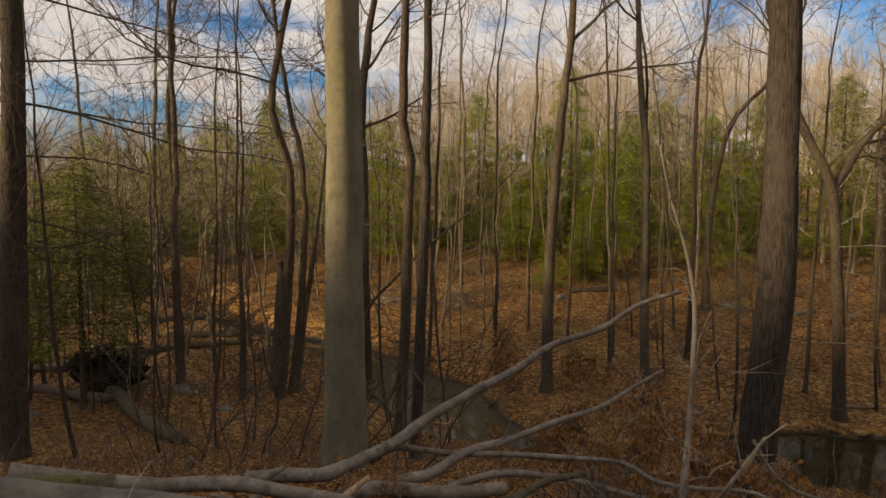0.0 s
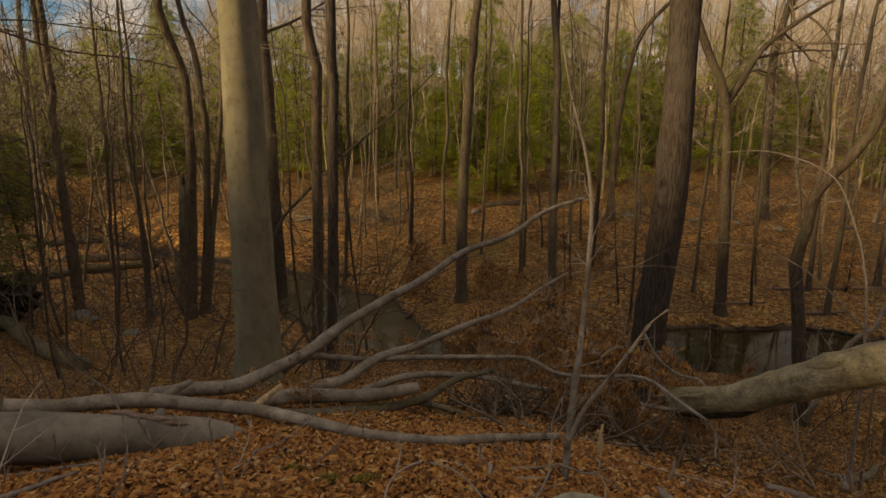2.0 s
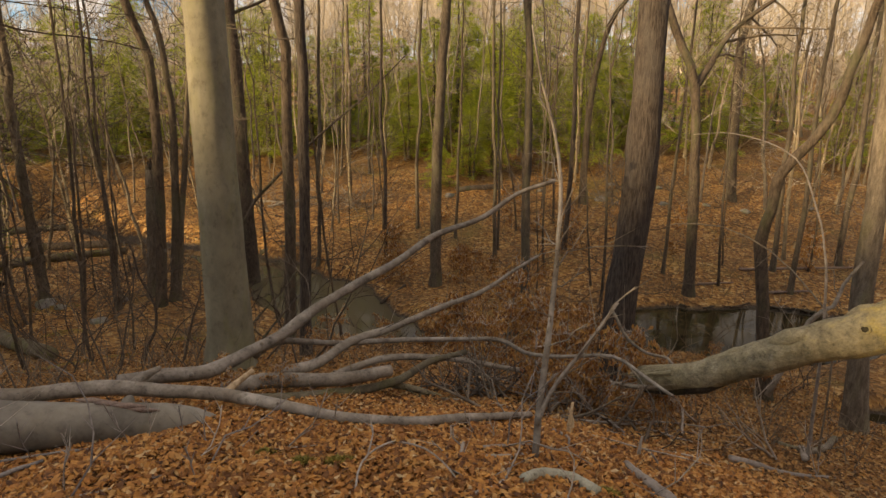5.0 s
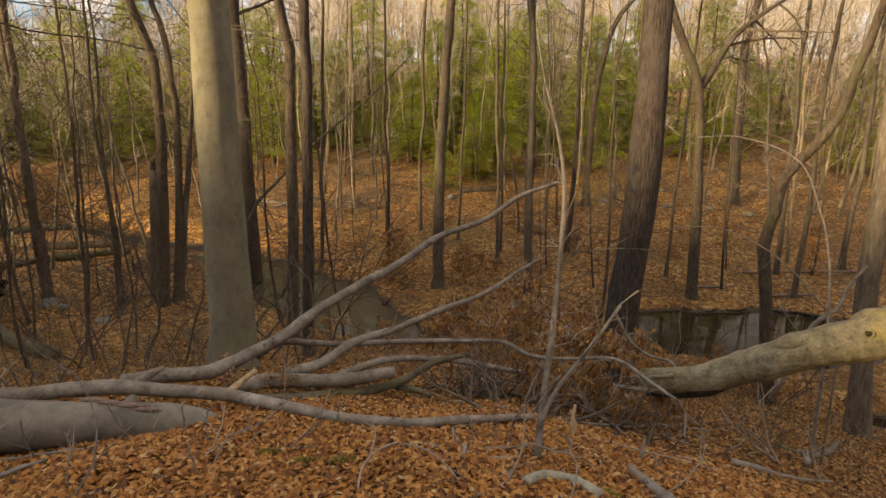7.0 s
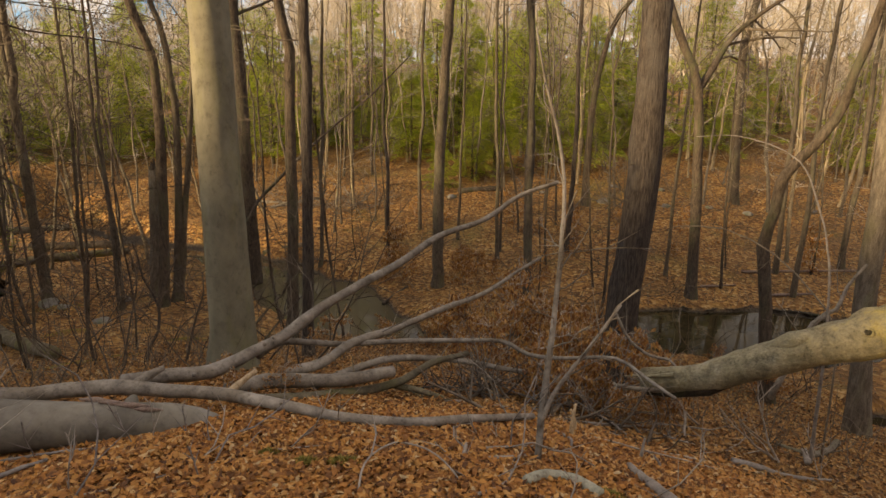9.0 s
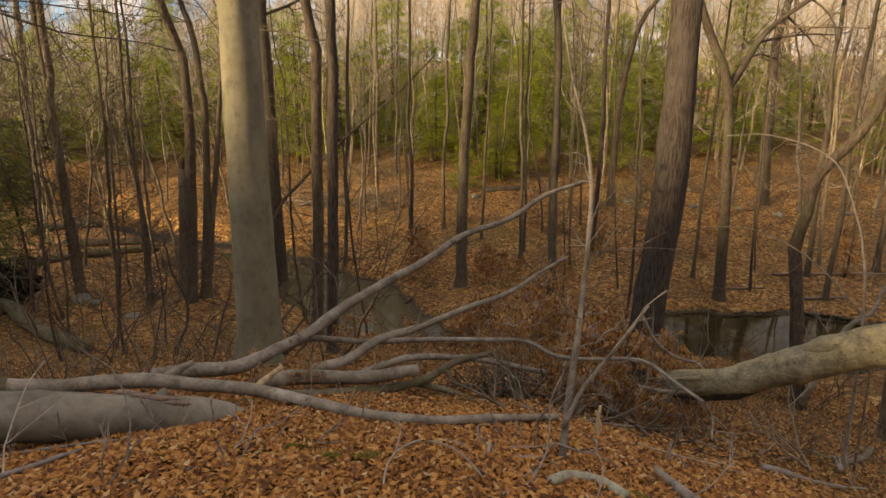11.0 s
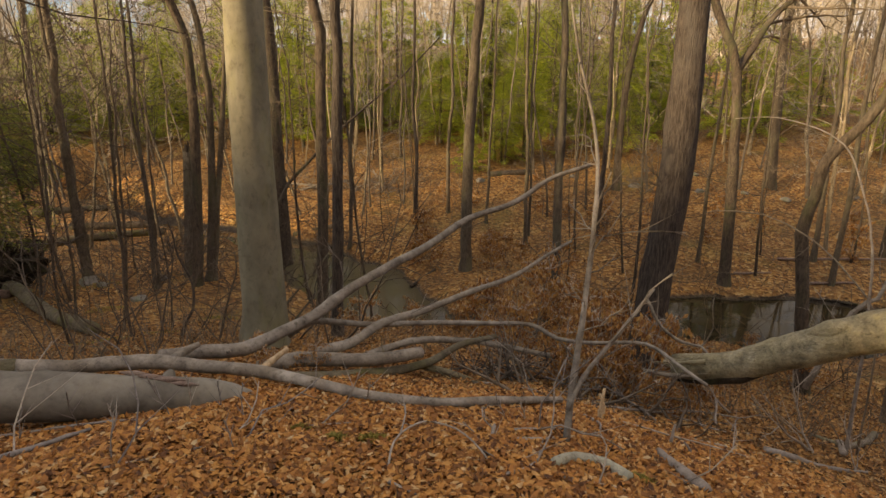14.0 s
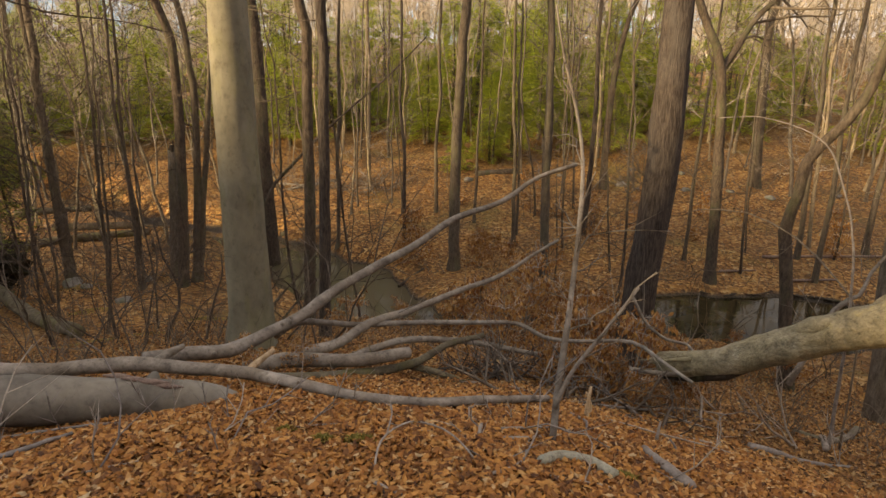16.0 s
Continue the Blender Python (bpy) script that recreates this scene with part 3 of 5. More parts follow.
def stream_bank():
    """The undercut far bank of the pool: soil with a ragged lip that hangs over the water, its dark colour also
    standing for the undercut's shade.
    """
    rng = np.random.default_rng(31)
    w = np.arange(-1.2, 6.0, 0.07)
    mid, half, _, _ = stream(0.87 * w, -0.5 * w)
    edge = np.interp(w, w[::3], 0.05 * rng.standard_normal(len(w[::3]))) + 0.02 * rng.standard_normal(len(w))
    lip = np.interp(w, w[::4], 0.055 + 0.04 * rng.random(len(w[::4])))
    # the stream's own bends depend on the way along alone
    line = mid + half + 0.10 + edge
    rows = []
    for dq, up in ((0.10, -0.25), (0.13, 0.1), (0.02, 0.55), (-0.07, 0.85), (-0.03, 1.05), (0.08, 1.05), (0.22, 0.5)):
        q = line + dq + 0.015 * rng.standard_normal(len(w))
        rows.append(np.stack([0.87 * w + 0.5 * q, -0.5 * w + 0.87 * q, WATER + lip * up], 1))
    k, n = len(w), len(rows)
    i = (np.arange(n - 1)[:, None] * k + np.arange(k - 1)).reshape(-1, 1)
    m = bpy.data.meshes.new("stream_bank")
    m.from_pydata(np.concatenate(rows).tolist(), [], (i + [0, 1, k + 1, k]).tolist())
    m.polygons.foreach_set("use_smooth", np.ones(len(m.polygons), bool))
    m.materials.append(M_SOIL)
    tagged(new("stream_bank", m), "dark undercut soil bank along the pool", "bank", kind="structure")


ground()
water()
stream_bank()

# ---- the trees that stand out ----
PALE = "smooth grey-green beech trunk lit along one side"
tree(-1.30, 6.85, [(0.03, 0.01, 1.1), (0.03, 0.01, 2.4), (0.05, 0.01, 3.7), (0.03, 0.01, 5.5)], 0.50, 18, 1, 0.55, 12, mat=M_BEECH, twig=M_TWIGMID, label=PALE, shoots=0, sides=24, name="beech_tree")
tree(3.99, 7.27, [(0.05, -0.03, 1.5), (0.14, -0.08, 3.1), (0.13, -0.08, 4.6), (0.11, -0.06, 6.5)], 0.455, 25, 2, 0.40, 14, mat=M_ROUGH, twig=M_TWIGMID, label="large tree with rough furrowed brown bark", sides=20, shoots=2, name="oak_tree", low=((2.7, 200, 1.2, 0.8, 0.005),))
DARKL = "bare tree with dark crooked trunk beside the stream"
tree(-3.99, 13.67, [(0.21, 0.06, 2.76), (0.31, 0.08, 5.06), (0.22, 0.06, 5.8), (-0.09, -0.03, 6.9), (0.05, 0.01, 8.1), (0.25, 0.07, 9.1)], 0.25, 19, 3, 0.36, 12, mat=M_DARK, twig=M_TWIGDARK, label=DARKL)
tree(-3.83, 14.08, [(0.2, 0.05, 1.85), (0.37, 0.09, 4.1), (0.3, 0.08, 5.9), (0.14, 0.04, 6.6)], 0.20, 14, 4, 0.4, 10, mat=M_GREY, twig=M_TWIGDARK, label=DARKL)
tree(-3.72, 14.08, [(0.38, 0.09, 3.0), (0.71, 0.17, 5.5), (0.86, 0.2, 6.5)], 0.15, 13, 5, 0.42, 9, mat=M_GREY, twig=M_TWIGDARK, label=DARKL)
tree(-2.38, 17.11, [(-0.06, -0.01, 3.35), (-0.04, -0.01, 6.4), (-0.11, -0.02, 7.8)], 0.42, 20, 6, 0.5, 12, mat=M_DARK, twig=M_TWIGDARK, label="bare tree with dark forked trunk across the stream", low=((7.6, 20, 0.6, 3.5, 0.05), (8.4, 160, 0.9, 3.2, 0.05), (9.4, 10, 0.9, 3.2, 0.05)))
tree(-0.86, 10.08, [(0.11, 0.01, 1.7), (0.16, 0.01, 3.5), (0.21, 0.02, 5.0), (0.1, 0.01, 5.7), (0.13, 0.01, 7.5)], 0.21, 18, 7, 0.55, 10, mat=M_DARK, twig=M_TWIGDARK, label="slim tree with dark flaky bark")
tree(-0.49, 8.41, [(0.07, 0, 1.7), (0.14, 0.01, 3.65), (0.17, 0.01, 5.1), (0.2, 0.02, 7)], 0.175, 17, 8, 0.6, 10, mat=M_ROUGH, twig=M_TWIGMID, label="slim tree with straight brown trunk")
tree(2.69, 14.89, [(0.03, -0.01, 3.1), (0.16, -0.03, 5.9), (0.25, -0.05, 7.2), (0.5, -0.05, 9.5)], 0.31, 20, 9, 0.47, 12, mat=M_GREY, twig=M_TWIGMID, label="bare tree with lichen-grey trunk past the stream", low=((8.0, 0, 0.35, 3.4, 0.05), (9.0, 10, 0.8, 3.0, 0.05)))
tree(4.31, 12.08, [(-0.09, 0.03, 3.7), (-0.11, 0.04, 6.0), (-0.22, 0.08, 7.2)], 0.22, 16, 10, 0.5, 10, mat=M_GREY, twig=M_TWIGMID, label="slim tree with olive-grey bark")
tree(10.31, 22.38, [(0.01, -0.01, 3.57), (0.29, -0.14, 5.96), (0.72, -0.35, 7.5), (1.47, -0.74, 8.4), (2.2, -1.0, 9.6)], 0.32, 14, 11, 0.6, 8, mat=M_DARK, twig=M_TWIGMID, label="leaning tree with dark slanting top")
tree(9.33, 13.22, [(-0.14, 0.1, 3.0), (-0.33, 0.22, 5.4), (-0.84, 0.55, 6.8), (-1.2, 0.8, 8)], 0.29, 16, 12, 0.5, 10, mat=M_DARK, twig=M_TWIGMID, label="forked tree with dark trunk above the pool", low=((5.3, 20, 1.3, 4.5, 0.1),))
tree(16.03, 20.72, [(-0.19, 0.15, 3.9), (-0.26, 0.2, 6.2), (-0.03, 0.02, 8.0)], 0.38, 20, 13, 0.5, 12, mat=M_GREY, twig=M_TWIGMID, label="grey forked tree on the lit slope", low=((6.6, 30, 1.5, 5, 0.12),))
tree(6.65, 7.22, [(-0.1, 0.1, 1.1), (-0.26, 0.24, 2.5), (-0.19, 0.19, 3.05), (-0.17, 0.17, 3.5), (-0.11, 0.11, 3.7), (0.0, 0.02, 3.9), (0.14, -0.12, 4.2), (0.25, -0.23, 4.6), (0.31, -0.28, 5.0), (0.42, -0.4, 5.8)], 0.21, 10, 14, 0.7, 9, mat=M_DARK, twig=M_TWIGMID, shoots=0, label="tree with a brown trunk bent sideways by the pool")
tree(7.29, 6.19, [(-0.1, 0.12, 1.6), (-0.16, 0.18, 3.2), (-0.21, 0.24, 4.7)], 0.30, 18, 15, 0.5, 10, mat=M_BOLE, twig=M_TWIGMID, label="grey tree at the foot of the bank")
tree(-7.15, 9.17, [(0.12, 0.09, 3.0), (0.22, 0.16, 5.8), (0.25, 0.19, 7.5)], 0.43, 20, 16, 0.6, 12, mat=M_DARK, twig=M_TWIGDARK, label="dark thick trunk with long bare side branches", sides=16, low=((7.3, 40, 0.05, 4.8, 0.022), (6.7, 20, -0.02, 4.6, 0.020), (6.1, 50, -0.06, 4.6, 0.020), (5.6, 25, -0.16, 5.4, 0.024), (4.9, 60, -0.1, 3.4, 0.018), (4.1, 20, -0.16, 4.2, 0.020), (3.4, 50, -0.2, 3.2, 0.017)))
SLIM = "slim bare tree on the stream flat"
SLIM_FLAT = (
        (-0.51, 17.96, 0.35, 0.18, 16, 0), (1.56, 17.20, -0.06, 0.16, 15, 1), (3.03, 20.36, 0.1, 0.19, 17, 0), (5.28, 17.69, -0.13, 0.13, 13, 0),
        (7.28, 16.97, 0.07, 0.24, 18, 1), (-6.66, 14.18, 0.07, 0.30, 17, 2), (-6.42, 15.78, 0.2, 0.14, 13, 0), (-4.93, 13.56, 0.05, 0.13, 13, 2),
        (-7.19, 15.42, -0.2, 0.27, 17, 2))
SLIM_FAR = (
        (-11.67, 23.02, 0.2, 0.34, 17, 0), (-14.83, 24.08, -0.16, 0.27, 18, 0), (-4.88, 13.64, 0.13, 0.12, 12, 2),
        (0.73, 24.21, 0.15, 0.22, 17, 0), (1.80, 27.75, 0.16, 0.19, 16, 0), (12.55, 14.04, -0.28, 0.21, 16, 2), (12.07, 12.77, -0.01, 0.20, 15, 2),
        (15.27, 14.51, -0.02, 0.25, 17, 0), (9.31, 14.49, 0.25, 0.15, 12, 2), (4.11, 18.95, 0.24, 0.14, 14, 0), (8.20, 20.20, -0.8, 0.13, 12, 0),
        (4.48, 12.25, -0.34, 0.15, 15, 1), (4.98, 16.93, -0.3, 0.18, 15, 2), (0.45, 27.41, 0.37, 0.16, 15, 0))
for seed, (x, y, lean, d, tall, mt) in enumerate(SLIM_FLAT + SLIM_FAR):
    ctrl = [(lean * 0.15 + 0.05 * math.cos(seed * 1.7), 0, 1.4), (lean * 0.3 + 0.05 * math.sin(seed * 2.1), 0.06 * math.cos(seed), 2.8), (lean * 0.5 + 0.06 * math.cos(seed * 3.1), 0, 4.2), (lean * 0.7, 0.05, 5.6), (lean + 0.06 * math.sin(seed), 0, 7.6)]
    tree(x, y, ctrl, 0.72 * d, tall, 100 + seed, 0.4, 9, LIGHT if d < 0.2 else FULL, (M_GREY, M_ROUGH, M_GREY)[mt], M_TWIGMID if mt < 2 else M_TWIGDARK, SLIM, 8)

# ---- the woods on the far slope: a few kinds, repeated ----
kinds = []
for k, (d, tall, plan, bare, n1) in enumerate(((0.34, 21, MID, 0.38, 12), (0.28, 20, MID, 0.42, 11), (0.24, 19, MID, 0.36, 11), (0.20, 17, MID, 0.38, 9), (0.16, 15, LIGHT, 0.32, 13), (0.12, 12, LIGHT, 0.28, 12), (0.10, 10, LIGHT, 0.25, 12), (0.17, 18, LIGHT, 0.45, 12), (0.075, 9, LIGHT, 0.3, 7), (0.095, 13, LIGHT, 0.45, 7), (0.15, 15, LIGHT, 0.58, 6), (0.12, 14, LIGHT, 0.62, 5))):
    lean = 0.5 * math.sin(k * 1.7)
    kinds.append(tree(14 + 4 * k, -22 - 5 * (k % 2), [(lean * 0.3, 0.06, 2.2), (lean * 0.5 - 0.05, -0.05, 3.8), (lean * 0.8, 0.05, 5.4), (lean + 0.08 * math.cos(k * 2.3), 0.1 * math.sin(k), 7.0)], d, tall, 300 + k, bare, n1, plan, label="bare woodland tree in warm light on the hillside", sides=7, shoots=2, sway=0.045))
TALL = {o.name: max(v[2] for c in o.children for v in c.bound_box) for o in kinds}
rng = np.random.default_rng(11)
spots = [(o.location.x, o.location.y) for o in bpy.data.objects if o.type == "EMPTY"]


def free(x, y, gap):
    return all((x - a) ** 2 + (y - b) ** 2 > gap * gap for a, b in spots)


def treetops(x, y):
    """Height limit at a place by its bearing from the camera, fitted to the skyline in its view: lower in the west."""
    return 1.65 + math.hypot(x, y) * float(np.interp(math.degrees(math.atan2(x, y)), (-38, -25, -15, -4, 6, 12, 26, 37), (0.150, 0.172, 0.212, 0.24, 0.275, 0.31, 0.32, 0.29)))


def scatter(count, r0, r1, a0, a1, gap, choose, low=0.8, high=1.2):
    made = 0
    for _ in range(count * 20):
        if made >= count:
            return
        r, a = math.sqrt(r0 * r0 + rng.random() * (r1 * r1 - r0 * r0)), radians(a0 + rng.random() * (a1 - a0))
        x, y = r * math.sin(a), r * math.cos(a)
        mid, half, q, _ = stream(x, y)
        if abs(q - mid) < half + 0.6 or not free(x, y, gap) or (x < -9 and rng.random() < 0.4):
            continue
        spots.append((x, y))
        s = low + (high - low) * rng.random()
        z = float(height(x, y)) - 0.05
        m = Matrix.LocRotScale((x, y, z), Euler((radians(3.5) * rng.standard_normal(), radians(3.5) * rng.standard_normal(), rng.random() * 6.283)), (s, s, s * (0.9 + 0.2 * rng.random())))
        kind = choose()
        # flatten trees so they stay under the skyline fitted to the camera's view
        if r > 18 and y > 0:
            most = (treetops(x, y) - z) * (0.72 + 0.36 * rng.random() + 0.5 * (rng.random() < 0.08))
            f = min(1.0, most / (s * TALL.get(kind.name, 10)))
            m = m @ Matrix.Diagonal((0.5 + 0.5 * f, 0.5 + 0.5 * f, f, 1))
        copy_thing(kind, m)
        made += 1


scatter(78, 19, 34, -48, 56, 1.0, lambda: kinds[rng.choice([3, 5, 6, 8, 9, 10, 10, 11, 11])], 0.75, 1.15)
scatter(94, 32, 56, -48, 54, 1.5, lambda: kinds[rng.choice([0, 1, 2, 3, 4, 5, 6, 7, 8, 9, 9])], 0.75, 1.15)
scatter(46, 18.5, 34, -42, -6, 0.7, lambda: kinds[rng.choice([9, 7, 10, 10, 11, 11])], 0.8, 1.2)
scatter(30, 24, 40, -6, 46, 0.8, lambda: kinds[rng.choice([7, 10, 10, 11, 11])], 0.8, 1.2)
# thin dark saplings on the flat
pole = [tree(-5.6, 11.2, [(0.1, 0.05, 1.5), (-0.05, 0.1, 3.5)], 0.055, 6.5, 331, 0.25, 9, LIGHT, M_DARK, M_TWIGDARK, "thin dark sapling on the stream flat", 6), tree(6.2, 15.9, [(-0.1, 0, 1.5), (0.1, 0.1, 4.0)], 0.07, 8, 332, 0.3, 9, LIGHT, M_DARK, M_TWIGDARK, "thin dark sapling on the stream flat", 6)]
scatter(30, 9.5, 21, -44, 50, 0.9, lambda: pole[rng.integers(0, 2)], 0.6, 1.15)
# unseen trees at the right side and behind, added to close the place and cut skylight
scatter(10, 24, 60, 60, 120, 4, lambda: kinds[rng.integers(4, 8)])
scatter(14, 9, 40, 70, 200, 3, lambda: kinds[rng.integers(3, 8)])


def far_woods():
    """The woods beyond, too thick to count: many bare trees and thickets joined."""
    rng = np.random.default_rng(21)
    stock = []
    for k in range(8):
        sh = Shape()
        tall = 15 + 1.4 * k if k < 5 else 4.5 + 1.5 * (k - 5)
        girth = 0.2 + 0.02 * k if k < 5 else 0.06
        pts, r = stem([(0.2 * math.sin(k), 0.1, 1.5), (0.4 * math.cos(2 * k), 0, tall * 0.4)], girth, tall, rng, 0.06)
        sh.tube(pts[::3], r[::3], 5)
        trunk = len(sh.f)
        n = 14 if k < 5 else 8
        for j in range(n):
            low = (0.38 if k % 2 else 0.14) if k < 5 else 0.1
            f = low + (1 - low) * (j + rng.random()) / n
            i = int(np.argmin(np.abs(pts[:, 2] - f * tall)))
            a = rng.random() * 6.283
            grow(sh, pts[i], unit(np.array([math.cos(a), math.sin(a), 0.6 + f])), (tall * 0.26 if k < 5 else tall * 0.4) * (1.3 - 0.8 * f), 0.12 * (1.15 - f) if k < 5 else 0.055, 0, rng, FAR)
        stock.append((np.concatenate(sh.v), sh.f, trunk))
    # belts of wood: how many, nearest and farthest, from and to which bearing, tall trees or thicket, least and most of the skyline
    belts = ((190, 48, 128, -46, 54, True, 0.7, 1.05), (70, 46, 120, -46, 54, False, 0.7, 1.05), (150, 92, 150, -46, 54, True, 0.75, 1.0), (50, 65, 125, -5, 35, True, 0.7, 1.05), (40, 46, 80, -46, -14, False, 0.6, 0.9), (50, 85, 128, -46, 50, False, 0.5, 0.8))
    verts, faces, which, n = [], [], [], 0
    for count, r0, r1, a0, a1, tall, low, high in belts:
        for _ in range(count):
            r, a = r0 + (r1 - r0) * rng.random() ** 0.7, radians(a0 + (a1 - a0) * rng.random())
            x, y = r * math.sin(a), r * math.cos(a)
            if x < -0.3 * y and tall and r < 90 and rng.random() < 0.45:
                continue
            v, f, trunk = stock[rng.integers(0, 5) if tall else rng.integers(5, 8)]
            ground_z, t = float(height(x, y)), rng.random() * 6.283
            # scaled to the same fitted skyline
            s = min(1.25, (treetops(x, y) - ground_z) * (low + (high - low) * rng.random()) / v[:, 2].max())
            if s < 0.15:
                continue
            c, si = math.cos(t) * s, math.sin(t) * s
            verts.append(np.stack([v[:, 0] * c - v[:, 1] * si + x, v[:, 0] * si + v[:, 1] * c + y, v[:, 2] * s + ground_z - 0.2], 1))
            faces += [[i + n for i in g] for g in f]
            which.append(np.where(np.arange(len(f)) < trunk, 1, 0 if tall else 2))
            n += len(v)
    m = bpy.data.meshes.new("far_woods")
    m.from_pydata(np.concatenate(verts).tolist(), [], faces)
    # crowns and trunks toned as sunlit, low thickets toned as shaded
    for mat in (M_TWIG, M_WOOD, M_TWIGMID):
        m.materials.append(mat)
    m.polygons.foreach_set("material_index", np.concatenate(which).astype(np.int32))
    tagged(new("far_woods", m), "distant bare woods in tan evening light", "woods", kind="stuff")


far_woods()

# ---- hemlocks ----
fir = [hemlock(-3.0, 30.5, 7.5, 1, 0.30), hemlock(7.2, 33.0, 10.0, 2, 0.24), hemlock(9.6, 29.0, 7.0, 3, 0.36)]
# hemlocks with the shade-toned needles, for the west side
shade_fir = [hemlock(-16.5, 30.0, 8.0, 4, 0.30, dark=True), hemlock(-19.0, 26.0, 7.0, 5, 0.36, dark=True)]
EAST_FIRS = ((4.0, 30.0, 0.95), (5.6, 31.5, 0.9), (8.6, 31.5, 0.85), (10.6, 31.0, 0.9), (12.2, 26.5, 0.85), (13.8, 31.5, 1.0), (16.2, 29.0, 0.9), (18.6, 27.0, 0.95), (22.5, 29.5, 1.0), (24.5, 24.0, 0.9))
far_fir = [hemlock(2.2, 36.5, 9.0, 6, 0.30, 0.05, 0.85, 1.4), hemlock(-11.5, 39.0, 9.0, 7, 0.30, 0.05, 0.85, 1.4)]
BACK_FIRS = ((-4.5, 33.5, 0.9), (-1.0, 35.0, 0.95), (-8.0, 39.0, 1.0), (4.6, 39.0, 1.0), (9.0, 38.5, 1.0), (14.0, 37.0, 1.0), (17.5, 34.5, 0.9), (-19.0, 41.0, 1.1), (-24.0, 40.0, 1.1), (-31.0, 40.0, 1.2))
MORE_FIRS = (
        (-14.5, 38.0, 1.2), (-21.5, 27.0, 1.0), (-10.5, 34.0, 0.9), (-24.5, 31.0, 1.1), (-6.5, 37.0, 0.9), (0.5, 38.0, 1.0), (6.3, 26.0, 0.5), (4.6, 25.0, 0.4), (12.0, 38.0, 1.0), (20.0, 36.0, 1.1), (28.0, 33.0, 1.1), (-29.0, 36.0, 1.2), (7.6, 26.8, 0.75), (3.0, 33.0, 0.9), (11.2, 34.5, 0.95), (15.0, 33.5, 0.95), (-17.5, 36.0, 1.0), (-20.5, 33.0, 0.9), (-13.0, 33.0, 0.8), (-23.0, 37.0, 1.1), (-27.5, 31.0, 0.95), (-15.0, 27.5, 0.7))
for k, (x, y, s) in enumerate(EAST_FIRS + MORE_FIRS + BACK_FIRS):
    copy_thing(far_fir[k % 2] if y > 33 else shade_fir[k % 2] if x < -9 else fir[k % 3], Matrix.LocRotScale((x, y, float(height(x, y)) - 0.1), Euler((0, 0, k * 1.3)), (1.08 * s, 1.08 * s, (0.72 if x < -9 else 0.64 + 0.07 * ((k * 7) % 5)) * s)))

# ---- the fallen tree across the foreground ----
def limb(parent, name, ctrl, r0, r1, seed, mat=None, sides=12, knots=3, twigs=0, step=0.10, label=""):
    """One limb: a bent, slightly lumpy stem with knots and stubs, and a few thin dead twigs."""
    rng = np.random.default_rng(seed)
    base = np.array(parent.location)
    p = spline(ctrl, step) - base
    k = len(p)
    p = p + 0.006 * np.cumsum(rng.standard_normal((k, 3)), 0) * 0.35
    r = np.linspace(r0, r1, k) * (1 + 0.03 * np.sin(np.arange(k) * 0.9 + seed)) * (1 + 0.018 * rng.standard_normal(k))
    sh = Shape()
    sh.tube(p, r, sides, True, 0.022, rng)
    whole = part(name, sh, mat or M_LIMB, parent, label)
    for _ in range(knots):
        i = int(rng.integers(1, k - 2))
        d = turned(unit(p[i + 1] - p[i]), 1.1, rng)
        d[2] = abs(d[2])
        kn = Shape()
        kn.tube([p[i] + d * r[i] * 0.6, p[i] + d * r[i] * 1.15, p[i] + d * r[i] * 1.4], [r[i] * 0.42, r[i] * 0.30, r[i] * 0.14], 7, True)
        part("knot", kn, mat or M_LIMB, whole)
    for _ in range(twigs):
        i = int(rng.integers(k // 4, k - 2))
        d = turned(unit(p[i + 1] - p[i]), 0.9, rng)
        tw = Shape()
        grow(tw, p[i], d, 0.25 + 0.5 * rng.random(), 0.006, 0, rng, [(4, 3, 0.3, 0.05, 3, 0.8)])
        part("twig", tw, mat or M_LIMB, whole)
    return whole


fallen = thing("fallen_tree", -1.2, 4.0, float(height(-1.2, 4.0)), "fallen grey beech with long smooth limbs across the slope", "fallen tree")
limb(fallen, "trunk", [(-2.84, 3.38, -0.11), (-2.17, 3.48, -0.21), (-1.72, 3.51, -0.26), (-1.36, 3.57, -0.32), (-1.14, 3.63, -0.375), (-0.98, 3.69, -0.44), (-0.84, 3.75, -0.57), (-0.78, 3.78, -0.68)], 0.172, 0.112, 1, M_LOG, knots=2, sides=20, label="thick smooth grey log")
limb(fallen, "limb", [(-2.95, 3.67, -0.03), (-2.20, 3.89, -0.23), (-1.85, 3.97, -0.26), (-1.51, 4.0, -0.28), (-1.16, 3.98, -0.34), (-0.81, 3.94, -0.38), (-0.49, 3.79, -0.39), (-0.03, 3.55, -0.41), (0.33, 3.40, -0.395), (0.55, 3.36, -0.395), (0.96, 3.46, -0.465), (1.47, 3.84, -0.71)], 0.064, 0.024, 2, twigs=3)
limb(fallen, "limb", [(-1.56, 4.15, -0.31), (-1.29, 4.34, -0.36), (-1.03, 4.44, -0.40), (-0.75, 4.63, -0.35), (-0.49, 4.80, -0.29), (-0.15, 5.04, -0.13), (0.22, 5.34, -0.03), (0.63, 5.56, 0.12), (1.08, 5.85, 0.31), (1.61, 5.97, 0.46), (2.05, 6.09, 0.70), (2.47, 6.07, 0.84)], 0.060, 0.021, 3, knots=4, twigs=2)
limb(fallen, "limb", [(-0.88, 4.26, -0.50), (-0.60, 4.41, -0.51), (-0.02, 4.57, -0.62), (0.45, 4.75, -0.66)], 0.063, 0.052, 4, knots=2)
